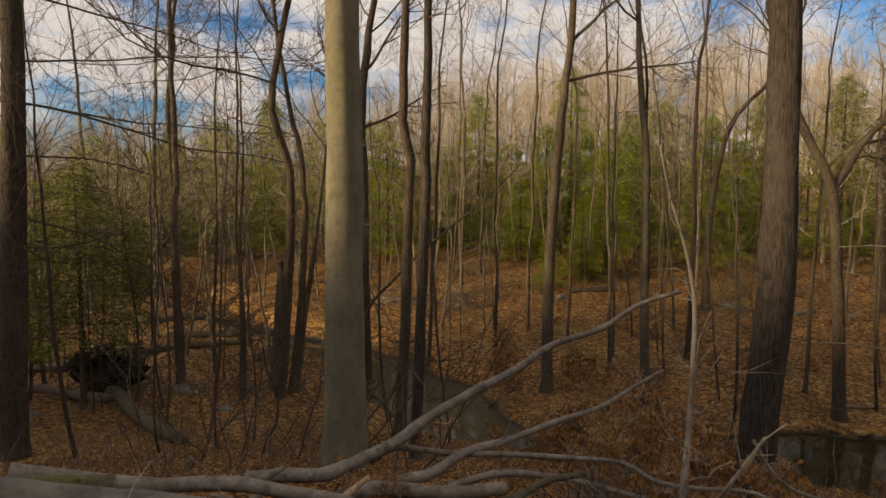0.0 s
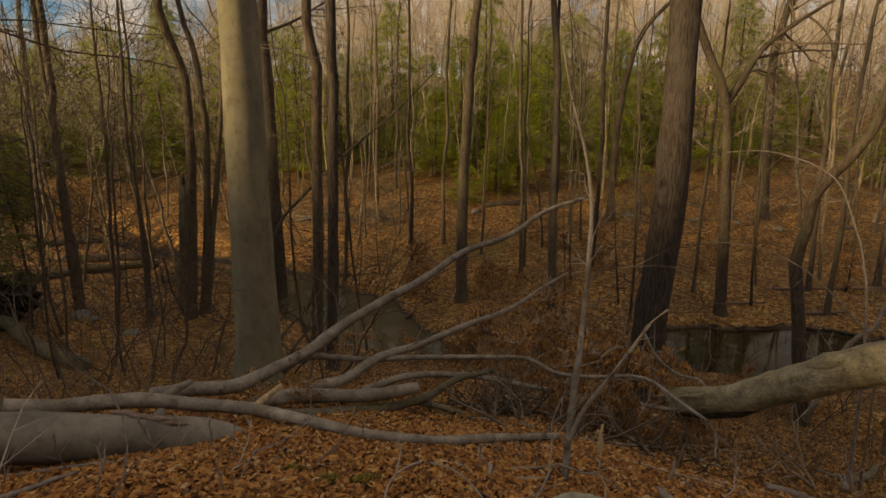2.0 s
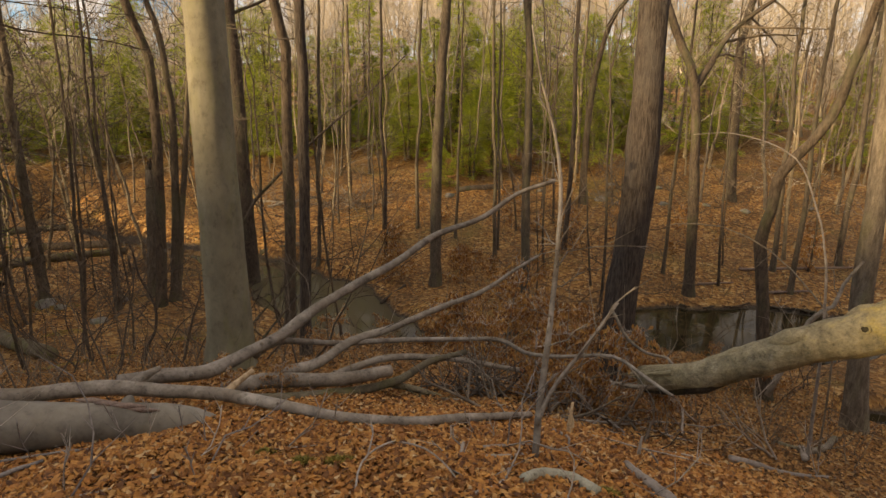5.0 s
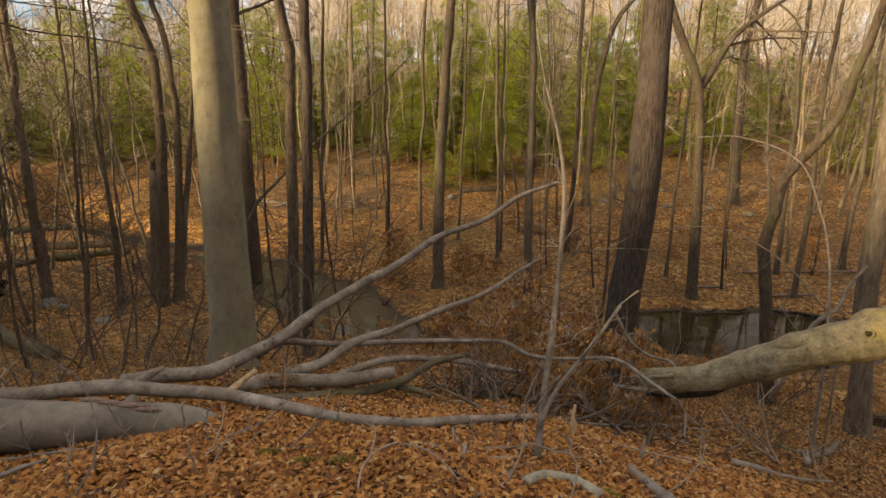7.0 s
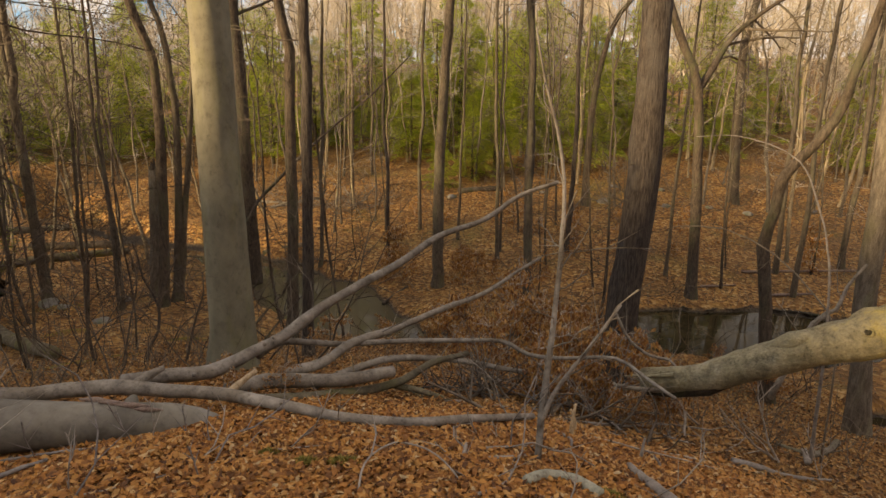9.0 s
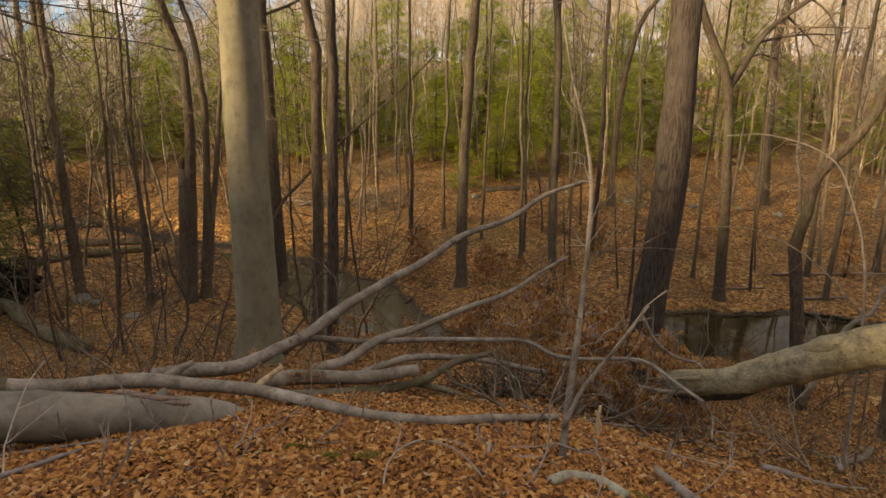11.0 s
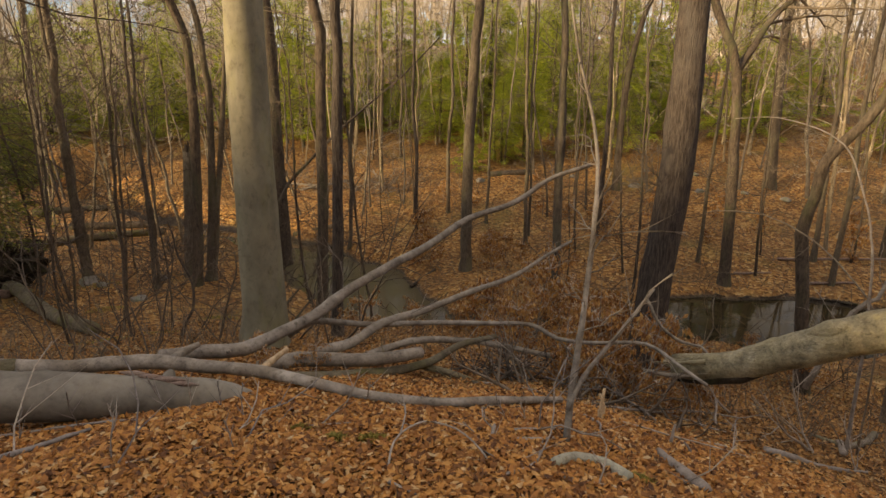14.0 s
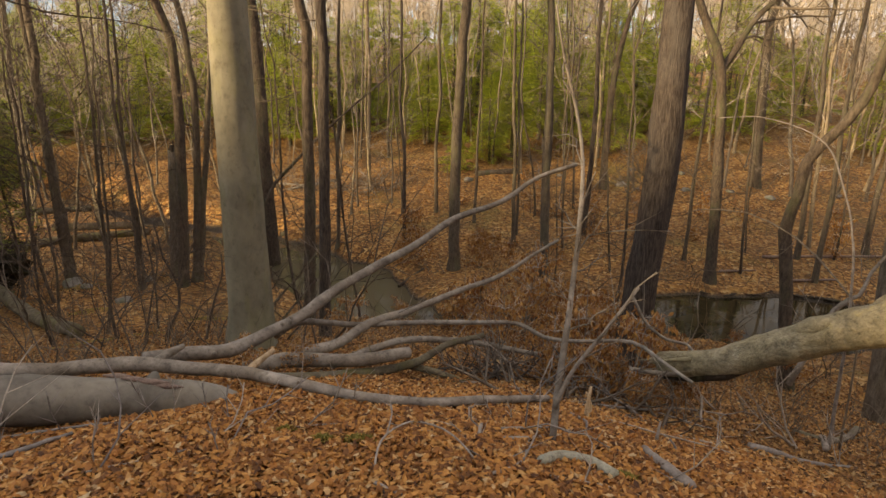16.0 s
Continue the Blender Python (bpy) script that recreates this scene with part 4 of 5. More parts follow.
limb(fallen, "limb", [(-0.51, 4.58, -0.53), (-0.17, 4.81, -0.57), (0.12, 5.06, -0.49), (0.54, 5.36, -0.50), (1.05, 5.64, -0.43), (1.60, 5.87, -0.35), (2.03, 6.11, -0.20), (2.43, 6.33, -0.08)], 0.048, 0.016, 5, twigs=4)
limb(fallen, "limb", [(-0.69, 4.67, -0.40), (-0.50, 4.87, -0.37), (-0.01, 5.06, -0.51), (0.52, 5.12, -0.55), (1.07, 5.13, -0.59), (1.53, 5.02, -0.58), (1.75, 4.80, -0.64), (2.02, 4.59, -0.60), (2.43, 4.42, -0.55), (2.53, 4.09, -0.57), (2.63, 3.75, -0.60)], 0.031, 0.014, 6, sides=9, twigs=4)
limb(fallen, "limb", [(-0.22, 4.64, -0.69), (0.19, 4.97, -0.70), (0.51, 5.07, -0.68), (1.06, 5.07, -0.73), (1.61, 4.98, -0.84), (2.10, 4.88, -0.92)], 0.039, 0.022, 7, sides=10, twigs=3)
limb(fallen, "limb", [(-0.65, 4.20, -0.57), (-0.21, 4.40, -0.68), (0.22, 4.68, -0.80), (0.55, 4.83, -0.80), (0.85, 5.02, -0.74), (1.23, 5.10, -0.70)], 0.060, 0.026, 8, M_MOSSLOG, sides=10, twigs=2, label="mossy brown limb")
limb(fallen, "limb", [(0.46, 4.86, -0.86), (0.72, 4.80, -0.92), (1.0, 4.70, -1.0)], 0.035, 0.020, 11, M_MOSSLOG, 9, 1, 2, label="short dark broken limb")
limb(fallen, "stub", [(-1.42, 4.02, -0.27), (-1.34, 4.06, -0.22), (-1.26, 4.12, -0.20)], 0.040, 0.018, 12, sides=9, knots=0)
limb(fallen, "stub", [(-0.84, 4.07, -0.43), (-0.77, 4.15, -0.39), (-0.64, 4.22, -0.32)], 0.036, 0.020, 9, M_RAWWOOD, 8, 0, label="splintered pale wood stub")

limb(fallen, "limb", [(-2.87, 3.61, -0.08), (-2.57, 3.73, -0.13), (-2.34, 3.81, -0.16)], 0.062, 0.058, 10, M_MOSSLOG, 12, 1, label="mossy broken limb end")

torn_bark = Shape()
for k, (x, y, z) in enumerate(((-1.52, 3.60, -0.155), (-1.40, 3.56, -0.165), (-1.30, 3.55, -0.185), (-1.22, 3.54, -0.215))):
    p = np.array((x, y, z)) - np.array(fallen.location)
    torn_bark.tube([p - (0.09, 0.0, -0.015), p, p + (0.10, 0.01, -0.02)], [0.006, 0.022 - 0.003 * (k % 2), 0.004], 7, True)
part("torn_bark", torn_bark, M_REDWOOD, fallen, "torn brown bark on the log")


def moss_cushion(x, y, size, seed, lift=0.01):
    """A low cushion of moss: a ragged mound of short upright tufts."""
    rng = np.random.default_rng(seed)
    root = thing("moss_patch", x, y, float(height(x, y)) + lift, "small patch of green moss among the leaves", "moss", "moss patches")
    n = 520
    r, a = size * np.sqrt(rng.random(n)) * (0.75 + 0.35 * rng.random(n)), rng.random(n) * 6.283
    px, py = r * np.cos(a) * 1.5, r * np.sin(a) * 0.8
    base = np.stack([px, py, np.array([float(height(x + u, y + v)) for u, v in zip(px, py)]) - root.location.z + lift + 0.02 * (1 - (r / size) ** 2)], 1)
    up = np.stack([0.5 * rng.standard_normal(n), 0.5 * rng.standard_normal(n), np.ones(n)], 1)
    w = np.cross(up, rng.standard_normal((n, 3)))
    w /= np.linalg.norm(w, axis=1, keepdims=True)
    L = (0.012 + 0.014 * rng.random(n))[:, None]
    sh = Shape()
    sh.add(np.stack([base + w * 0.006, base - w * 0.006, base + up * L], 1).reshape(-1, 3), (np.arange(n)[:, None] * 3 + [0, 1, 2]).tolist())
    tagged(part("tuft", sh, M_MOSS, root, smooth=False), kind="stuff")


for k, (x, y, size) in enumerate(((-0.22, 2.75, 0.05), (-0.02, 2.72, 0.06), (-0.42, 2.95, 0.04), (1.32, 2.36, 0.06), (-3.9, 8.3, 0.35), (-3.3, 8.9, 0.25), (-5.2, 11.6, 0.3), (-6.2, 13.6, 0.35), (-2.7, 10.4, 0.25))):
    moss_cushion(x, y, size, 640 + k)

log = thing("broken_log", 3.9, 3.8, float(height(3.9, 3.8)), "pale yellow-grey broken tree trunk hanging over the bank", "log")
limb(log, "trunk", [(2.83, 4.59, -0.88), (3.03, 4.42, -0.81), (3.25, 4.25, -0.71), (3.60, 4.02, -0.47), (3.90, 3.78, -0.24), (4.11, 3.55, -0.08), (4.36, 3.35, 0.15), (4.84, 3.02, 0.62), (5.6, 2.4, 1.0), (6.6, 1.6, 1.05)], 0.115, 0.31, 20, M_PALELOG, 28, 3)
limb(log, "branch", [(2.65, 4.89, -0.30), (2.77, 4.78, -0.55), (2.94, 4.68, -0.68), (3.08, 4.58, -0.69), (3.08, 4.43, -0.74)], 0.017, 0.014, 21, M_LIMB, 7, 0, 4, 0.06)
limb(log, "splinter", [(2.5, 4.55, -0.87), (2.8, 4.45, -0.9), (3.1, 4.3, -0.83)], 0.018, 0.03, 22, M_LIMB, 7, 0, 2)



def knot_hole(parent, at, out, size, mat):
    """A swollen ring of bark round a dark disc that stands for a hollow's shade."""
    at, out = np.array(at) - np.array(parent.location), unit(np.array(out))
    u = unit(np.cross(out, (0, 0, 1)))
    v = np.cross(out, u)
    ang = np.linspace(0, 6.283, 15)
    ring = Shape()
    ring.tube([at + size * (1.25 * math.cos(a) * u + math.sin(a) * v) for a in ang], size * (0.42 + 0.12 * np.sin(3 * ang)), 7)
    part("knot", ring, mat, parent, "swollen ring of bark")
    shade_disc = Shape()
    shade_disc.tube([at - 0.05 * out, at + 0.010 * out], [size, size * 0.95], 12, True)
    part("knot_hole", shade_disc, M_SOIL, parent, "dark disc in place of a shaded hollow")


knot_hole(log, (3.955, 3.425, 0.004), (-0.72, -0.63, 0.3), 0.026, M_PALELOG)
for p, q in (((4.13, 3.58, 0.02), 0.12), ((3.46, 4.13, -0.50), 0.085), ((3.72, 3.86, -0.24), 0.09), ((4.5, 3.2, 0.38), 0.13)):
    burl = Shape()
    p = np.array(p) - np.array(log.location)
    burl.tube([p - (0.13, -0.11, 0.10), p - (0.06, -0.05, 0.04), p, p + (0.06, -0.05, 0.05), p + (0.13, -0.11, 0.11)], [0.02, 0.75 * q, q, 0.8 * q, 0.02], 12)
    part("burl", burl, M_PALELOG, log)
# the torn end: a dark tube below in place of the hollow's shade, and pale splinters
torn = Shape()
p = np.array(((2.86, 4.55, -0.96), (3.03, 4.40, -0.90), (3.25, 4.23, -0.80), (3.5, 4.06, -0.63))) - np.array(log.location)
torn.tube(p, [0.05, 0.075, 0.085, 0.04], 10, True)
part("hollow", torn, M_SOIL, log, "dark tube standing in for underside shade")
for k in range(9):
    rs1 = np.random.default_rng(700 + k)
    p = np.array((2.84, 4.58, -0.87)) + 0.07 * rs1.standard_normal(3) - np.array(log.location)
    chip = Shape()
    chip.tube([p + (0.12, -0.10, 0.05), p, p + (-0.10, 0.08, -0.02) + 0.03 * rs1.standard_normal(3)], [0.026, 0.018, 0.003], 5)
    part("splinter", chip, M_PALELOG, log)

sap = thing("dead_sapling", 1.07, 2.73, float(height(1.07, 2.73)), "thin grey forked dead sapling standing in leaf litter", "sapling")
limb(sap, "stem", [(1.07, 2.73, -0.33), (1.15, 2.88, 0.02), (1.24, 3.02, 0.38), (1.33, 3.18, 0.79), (1.37, 3.30, 1.22), (1.34, 3.39, 1.52), (1.28, 3.47, 1.78), (1.22, 3.5, 2.1)], 0.022, 0.006, 30, M_LIMB, 10, 3, 9)
limb(sap, "stem", [(1.10, 2.80, -0.14), (1.20, 2.85, 0.02), (1.38, 2.90, 0.21), (1.52, 2.94, 0.36), (1.66, 2.98, 0.51)], 0.016, 0.009, 31, M_LIMB, 8, 2, 3, 0.06)

side = thing("grey_sapling", 4.49, 4.48, float(height(4.49, 4.48)), "thin grey sapling bent over in an arch", "sapling")
limb(side, "stem", [(4.62, 4.33, float(height(4.62, 4.33)) - 0.1), (4.57, 4.39, -0.25), (4.49, 4.48, 0.45), (4.40, 4.57, 0.81), (4.31, 4.66, 1.09), (4.21, 4.74, 1.22), (4.10, 4.84, 1.30), (3.83, 5.06, 1.39), (3.54, 5.26, 1.37)], 0.019, 0.003, 34, M_STICK, 9, 2, 0)


# ---- sticks and dead wood on the ground ----
def stick(points, r0, r1, seed, mat=None, label="weathered grey stick on the leaf litter", twigs=1, name="fallen_stick", lift=0.0, sides=7, category="stick"):
    """A dead stick that follows the ground."""
    x0, y0 = points[0]
    ctrl = [(x, y, float(height(x, y)) + 0.8 * r0 + 0.02 + lift) for x, y in points]
    if len(ctrl) == 2:
        ctrl.insert(1, tuple((a + b) / 2 for a, b in zip(*ctrl)))
    root = thing(name, x0, y0, ctrl[0][2], label, category)
    limb(root, "wood", ctrl, r0, r1, seed, mat or M_STICK, sides, 1, twigs, 0.06)
    return root


stick([(-2.32, 3.20), (-2.00, 3.30), (-1.47, 3.28), (-0.88, 3.06)], 0.011, 0.005, 1, label="long thin grey twig before the log")
stick([(-1.97, 2.62), (-1.79, 2.87), (-1.61, 3.15)], 0.021, 0.010, 2)
PALEWOOD = "pale lichen-covered piece of bark on the leaves"
stick([(0.86, 2.33), (1.02, 2.47), (1.18, 2.47), (1.25, 2.33)], 0.026, 0.030, 3, M_LICHEN, PALEWOOD, 0, "bark_piece", sides=10, category="bark")
stick([(1.72, 2.85), (1.67, 2.60), (1.66, 2.30)], 0.022, 0.036, 4, M_STICK, label="thick broken stick among the leaves")
stick([(3.0, 3.5), (3.22, 3.46), (3.59, 3.54), (4.35, 3.75)], 0.030, 0.012, 5, label="dark grey broken branch on the leaves", twigs=3)
stick([(4.85, 5.0), (4.99, 4.74), (5.5, 5.0), (6.2, 5.5)], 0.032, 0.045, 8, M_BOLE, "brown broken branch on the bank")
stick([(5.05, 4.85), (4.8, 4.55), (4.4, 4.15)], 0.04, 0.03, 6)
for k, (x, y, h, r) in enumerate(((2.01, 3.2, 0.16, 0.016), (2.02, 3.0, 0.10, 0.012), (1.62, 3.5, 0.26, 0.020), (1.7, 3.62, 0.20, 0.016))):
    z = float(height(x, y))
    stub = thing("broken_stub", x, y, z, "pale splintered stub standing in leaf litter", "stub", "broken stubs")
    limb(stub, "wood", [(x, y, z - 0.03), (x + 0.01, y, z + h * 0.5), (x + 0.03 - 0.06 * (k % 2), y + 0.02, z + h)], r, r * 0.5, 900 + k, M_RAWWOOD if k > 1 else M_STICK, 7, 0, 0, 0.04)
for k, (pts, r) in enumerate((([(0.81, 2.87), (1.13, 2.94)], 0.011), ([(0.77, 2.67), (1.04, 2.77)], 0.013), ([(0.58, 2.19), (0.76, 2.31), (0.94, 2.72)], 0.010), ([(0.71, 2.95), (0.64, 2.72)], 0.016),
        ([(2.31, 3.6), (2.67, 3.45), (3.34, 3.4)], 0.009), ([(1.5, 3.5), (1.5, 3.25), (1.39, 2.99)], 0.013), ([(-0.37, 3.00), (-0.11, 2.98)], 0.006), ([(-1.24, 2.45), (-1.04, 2.54)], 0.006),
        ([(0.05, 2.21), (0.16, 2.06)], 0.009), ([(0.86, 2.19), (1.20, 2.18)], 0.007), ([(2.0, 4.2), (2.5, 4.25), (3.1, 4.6), (3.6, 4.6)], 0.014), ([(2.7, 4.3), (2.95, 4.0), (3.4, 3.95)], 0.011),
        ([(1.3, 4.3), (1.9, 4.1), (2.3, 3.9)], 0.012), ([(0.9, 4.6), (1.4, 4.3)], 0.013), ([(1.8, 3.5), (2.6, 3.1)], 0.007), ([(-0.9, 2.6), (-0.6, 2.9), (-0.5, 3.3)], 0.005), ([(0.2, 3.2), (0.35, 2.8)], 0.005))):
    stick(pts, r, r * 0.55, 20 + k, twigs=2 if r < 0.012 else 1)

arch = thing("bent_twig", 0.02, 2.35, float(height(0.02, 2.35)), "thin grey twig bent in an arch over the leaves", "twig")
limb(arch, "wood", [(0.05, 2.3, -0.14), (0.09, 2.5, -0.06), (0.25, 2.62, -0.04), (0.45, 2.52, -0.07), (0.56, 2.27, -0.13)], 0.006, 0.005, 60, M_STICK, 6, 0, 2, 0.05)

# ---- dead wood on the flat ----
def old_log(points, r0, r1, seed, mat, label, sink=0.35):
    ctrl = [(x, y, max(float(height(x, y)), WATER) + r0 * (1 - sink)) for x, y in points]
    if len(ctrl) == 2:
        ctrl.insert(1, tuple((a + b) / 2 for a, b in zip(*ctrl)))
    root = thing("old_log", points[0][0], points[0][1], ctrl[0][2], label, "log")
    limb(root, "wood", ctrl, r0, r1, seed, mat, 12, 3, 1, 0.3)


old_log([(-8.3, 14.0), (-7.6, 13.15), (-7.0, 12.4), (-6.3, 11.55), (-5.6, 10.7), (-5.0, 10.0), (-4.4, 9.3)], 0.15, 0.11, 70, M_MOSSLOG, "rotting log on the slope, green with moss", 0.1)
old_log([(-10.94, 14.69), (-9.54, 14.23), (-7.9, 13.2)], 0.14, 0.10, 71, M_REDWOOD, "brown weathered log on the flat")
old_log([(-10.06, 18.10), (-8.52, 18.71), (-6.6, 19.6)], 0.15, 0.11, 72, M_MOSSLOG, "weathered brown log beside the stream")
old_log([(-13.5, 16.2), (-11.01, 16.75)], 0.14, 0.12, 73, M_REDWOOD, "brown log lying on the flat")
old_log([(-9.64, 19.92), (-7.1, 20.64)], 0.13, 0.13, 74, M_DARK, "brown log lying on the flat")
old_log([(-11.6, 21.62), (-9.6, 22.81)], 0.15, 0.12, 75, M_MOSSLOG, "mossy log on the flat")
old_log([(11.71, 14.37), (13.3, 13.95), (15.88, 14.2)], 0.045, 0.03, 76, M_REDWOOD, "thin reddish log beyond the pool")
old_log([(11.5, 12.95), (12.6, 12.63)], 0.04, 0.03, 77, M_REDWOOD, "thin reddish log beyond the pool")
old_log([(9.96, 13.77), (10.95, 13.58)], 0.035, 0.02, 77, M_REDWOOD, "thin reddish log beyond the pool")
old_log([(5.3, 24.2), (7.4, 24.5)], 0.14, 0.12, 78, M_DARK, "dark log under the hemlocks")
old_log([(-2.5, 20.2), (-0.9, 19.5)], 0.09, 0.07, 79, M_DARK, "dark log on the stream bank")
old_log([(1.15, 14.5), (1.9, 15.2)], 0.05, 0.03, 80, M_DARK, "dark branch on the mud bar")
old_log([(-3.5, 25.2), (-1.8, 24.6)], 0.07, 0.05, 81, M_LIMB, "pale dead branch on the flat")
old_log([(-2.6, 24.2), (-0.6, 24.9)], 0.06, 0.04, 82, M_LIMB, "pale dead branch on the flat")


def lean(name, ctrl, r0, r1, seed, mat, label, twigs=3, category="branch"):
    root = thing(name, ctrl[0][0], ctrl[0][1], ctrl[0][2], label, category)
    limb(root, "wood", ctrl, r0, r1, seed, mat, 8, 1, twigs, 0.25)


lean("leaning_branch", [(-2.3, 10.6, -2.55), (-1.57, 10.72, -0.4), (-1.04, 10.86, 0.28), (-0.57, 10.95, 0.75), (0.12, 11.3, 1.35), (0.78, 11.47, 1.88), (1.54, 11.86, 2.6)], 0.045, 0.010, 83, M_DARK, "dead branch leaning across dark trunks", 6)
lean("leaning_branch", [(-1.45, 8.5, -2.05), (-1.31, 8.8, -1.68), (-0.9, 9.19, -1.33), (-0.64, 9.6, -1.07)], 0.022, 0.012, 84, M_DARK, "dark dead branch leaning by the stream", 5)
lean("leaning_branch", [(-1.3, 8.5, -2.1), (-1.15, 8.73, -1.9), (-0.77, 9.12, -1.55), (-0.3, 9.6, -1.2)], 0.022, 0.010, 85, M_DARK, "dark dead branch leaning by the stream", 5)
lean("leaning_branch", [(5.3, 5.7, -1.9), (5.75, 5.71, -0.92), (6.01, 5.67, -0.74), (6.18, 5.74, -0.48), (6.41, 5.74, -0.2)], 0.04, 0.015, 86, M_LIMB, "pale grey dead limb on the bank", 5)


lean("arching_branch", [(3.80, 5.97, 0.25), (3.89, 5.91, 0.32), (4.30, 5.62, 0.33), (4.59, 5.20, 0.15), (4.77, 4.79, -0.18), (4.80, 4.50, -0.45), (4.80, 4.42, -1.0), (4.80, 4.40, float(height(4.8, 4.4)) - 0.05)], 0.005, 0.011, 87, M_TWIGMID, "thin grey-brown branch arching down to the bank", 5)


# dark crooked shoots on the slope beside the beech
DARKSHOOT = "dark crooked dead shoot standing on the slope"
for k, (stems, r) in enumerate((
        ([[(-2.70, 8.07, -1.95), (-2.60, 8.10, -1.64), (-2.49, 8.13, -1.44), (-2.46, 8.15, -1.11), (-2.53, 8.12, -0.85), (-2.61, 8.10, -0.64), (-2.64, 8.09, -0.36), (-2.69, 8.07, -0.12)], [(-2.46, 8.15, -1.13), (-2.40, 8.17, -0.98), (-2.31, 8.2, -0.70), (-2.16, 8.23, -0.38)]], 0.024),
        ([[(-2.06, 7.63, -1.80), (-1.96, 7.66, -1.40), (-1.87, 7.68, -1.09), (-1.76, 7.70, -0.79), (-1.75, 7.71, -0.52)]], 0.020),
        ([[(-3.38, 8.18, -1.95), (-3.40, 8.17, -1.44), (-3.38, 8.18, -0.87), (-3.35, 8.19, -0.47), (-3.42, 8.2, 0.0)]], 0.026),
        ([[(-2.85, 7.63, -1.80), (-2.68, 7.70, -1.05), (-2.58, 7.73, -0.61), (-2.6, 7.75, -0.25)]], 0.016))):
    x, y, z = stems[0][0]
    shoot = thing("dead_shoot", x, y, z, DARKSHOOT, "twig", "dark shoots")
    for pts in stems:
        limb(shoot, "stem", pts, r, r * 0.4, 950 + k, M_TWIGDARK, 7, 1, 4, 0.08)
        r *= 0.6


def snag(x, y, tall, diam, seed):
    """A dead broken trunk with a jagged top."""
    rng = np.random.default_rng(seed)
    root = thing("snag", x, y, float(height(x, y)), "dead dark trunk broken off with a jagged top", "tree stump")
    sh = Shape()
    z = np.linspace(-0.2, tall, 12)
    sh.tube(np.stack([0.08 * z, 0.02 * z, z], 1), diam / 2 * (1.25 - 0.3 * (z.clip(0) / tall) ** 0.5), 14, True, 0.05, rng)
    part("trunk", sh, M_BOLE, root)
    for k in range(6):
        sp = Shape()
        a = k * 1.05
        p = np.array([0.08 * tall + 0.3 * diam * math.cos(a), 0.02 * tall + 0.3 * diam * math.sin(a), tall - 0.1])
        sp.tube([p, p + (0, 0, 0.15), p + (0.01, 0, 0.2 + 0.3 * rng.random())], [0.2 * diam, 0.13 * diam, 0.01], 5)
        part("splinter", sp, M_DARK, root)


snag(-4.39, 14.58, 3.1, 0.30, 97)


def stone(x, y, size, seed):
    rng = np.random.default_rng(seed)
    bm = bmesh.new()
    bmesh.ops.create_icosphere(bm, subdivisions=3, radius=size)
    ph = rng.random(6) * 6.283
    for v in bm.verts:
        c = v.co / size
        k = 1 + 0.16 * math.sin(3 * c.x + ph[0]) * math.sin(2.6 * c.y + ph[1]) + 0.10 * math.sin(6 * c.z + 4 * c.x + ph[2]) + 0.05 * math.sin(11 * c.y + ph[3])
        v.co = Vector((c.x * 1.25, c.y * 0.9, c.z * 0.62)) * size * k
    m = bpy.data.meshes.new("stone")
    bm.to_mesh(m)
    bm.free()
    m.polygons.foreach_set("use_smooth", np.ones(len(m.polygons), bool))
    m.materials.append(M_STONE)
    ob = new("stone", m)
    ob.matrix_world = pose(x, y, float(height(x, y)) + 0.12 * size, 8 * rng.standard_normal(), 8 * rng.standard_normal(), 360 * rng.random())
    tagged(ob, "pale grey stone half sunk in leaf litter", "stone", "stones on the slope")


for k, (x, y, s) in enumerate(((11.18, 22.43, 0.22), (4.88, 23.75, 0.2), (11.5, 21.6, 0.12), (13.2, 21.0, 0.16), (14.6, 20.2, 0.13), (15.8, 19.5, 0.18), (10.6, 23.1, 0.1), (13.9, 22.6, 0.14), (12.3, 23.8, 0.13), (17.2, 22.4, 0.2), (9.1, 24.2, 0.13), (7.4, 23.3, 0.11), (16.5, 24.0, 0.15), (-9.2, 12.6, 0.13), (-8.2, 12.2, 0.1), (-6.5, 13.9, 0.19), (-6.1, 13.6, 0.13), (-5.0, 14.2, 0.15), (-4.9, 12.5, 0.15), (-12.4, 19.5, 0.16), (18.4, 19.2, 0.17))):
    stone(x, y, s, 500 + k)


def brush(x, y, seed, wide, count, label, mat):
    """A heap of dead twigs."""
    rng = np.random.default_rng(seed)
    root = thing("brush_pile", x, y, float(height(x, y)), label, "brush")
    sh = Shape()
    for _ in range(count):
        a, r = rng.random() * 6.283, wide * rng.random() ** 0.7
        p = np.array([r * math.cos(a), r * math.sin(a), 0.0])
        p[2] = float(height(x + p[0], y + p[1])) - root.location.z
        d = unit(np.array([rng.standard_normal(), rng.standard_normal(), 0.35 * abs(rng.standard_normal())]))
        grow(sh, p, d, wide * (0.5 + 0.7 * rng.random()), 0.012 + 0.008 * rng.random(), 0, rng, [(4, 4, 0.2, 0.0, 5, 0.7), (2, 3, 0.25, 0, 3, 0.7)])
    tagged(part("twig", sh, mat, root), kind="stuff")


brush(1.04, 23.5, 90, 1.6, 40, "heap of grey dead branches on the flat", M_LIMB)
brush(-2.2, 24.6, 91, 1.4, 24, "heap of pale dead branches on the flat", M_LIMB)
brush(2.5, 4.7, 92, 0.9, 14, "tangle of dead twigs under the broken log", M_STICK)
brush(1.7, 4.6, 93, 0.75, 16, "tangle of dead twigs under the limbs", M_TWIGMID)
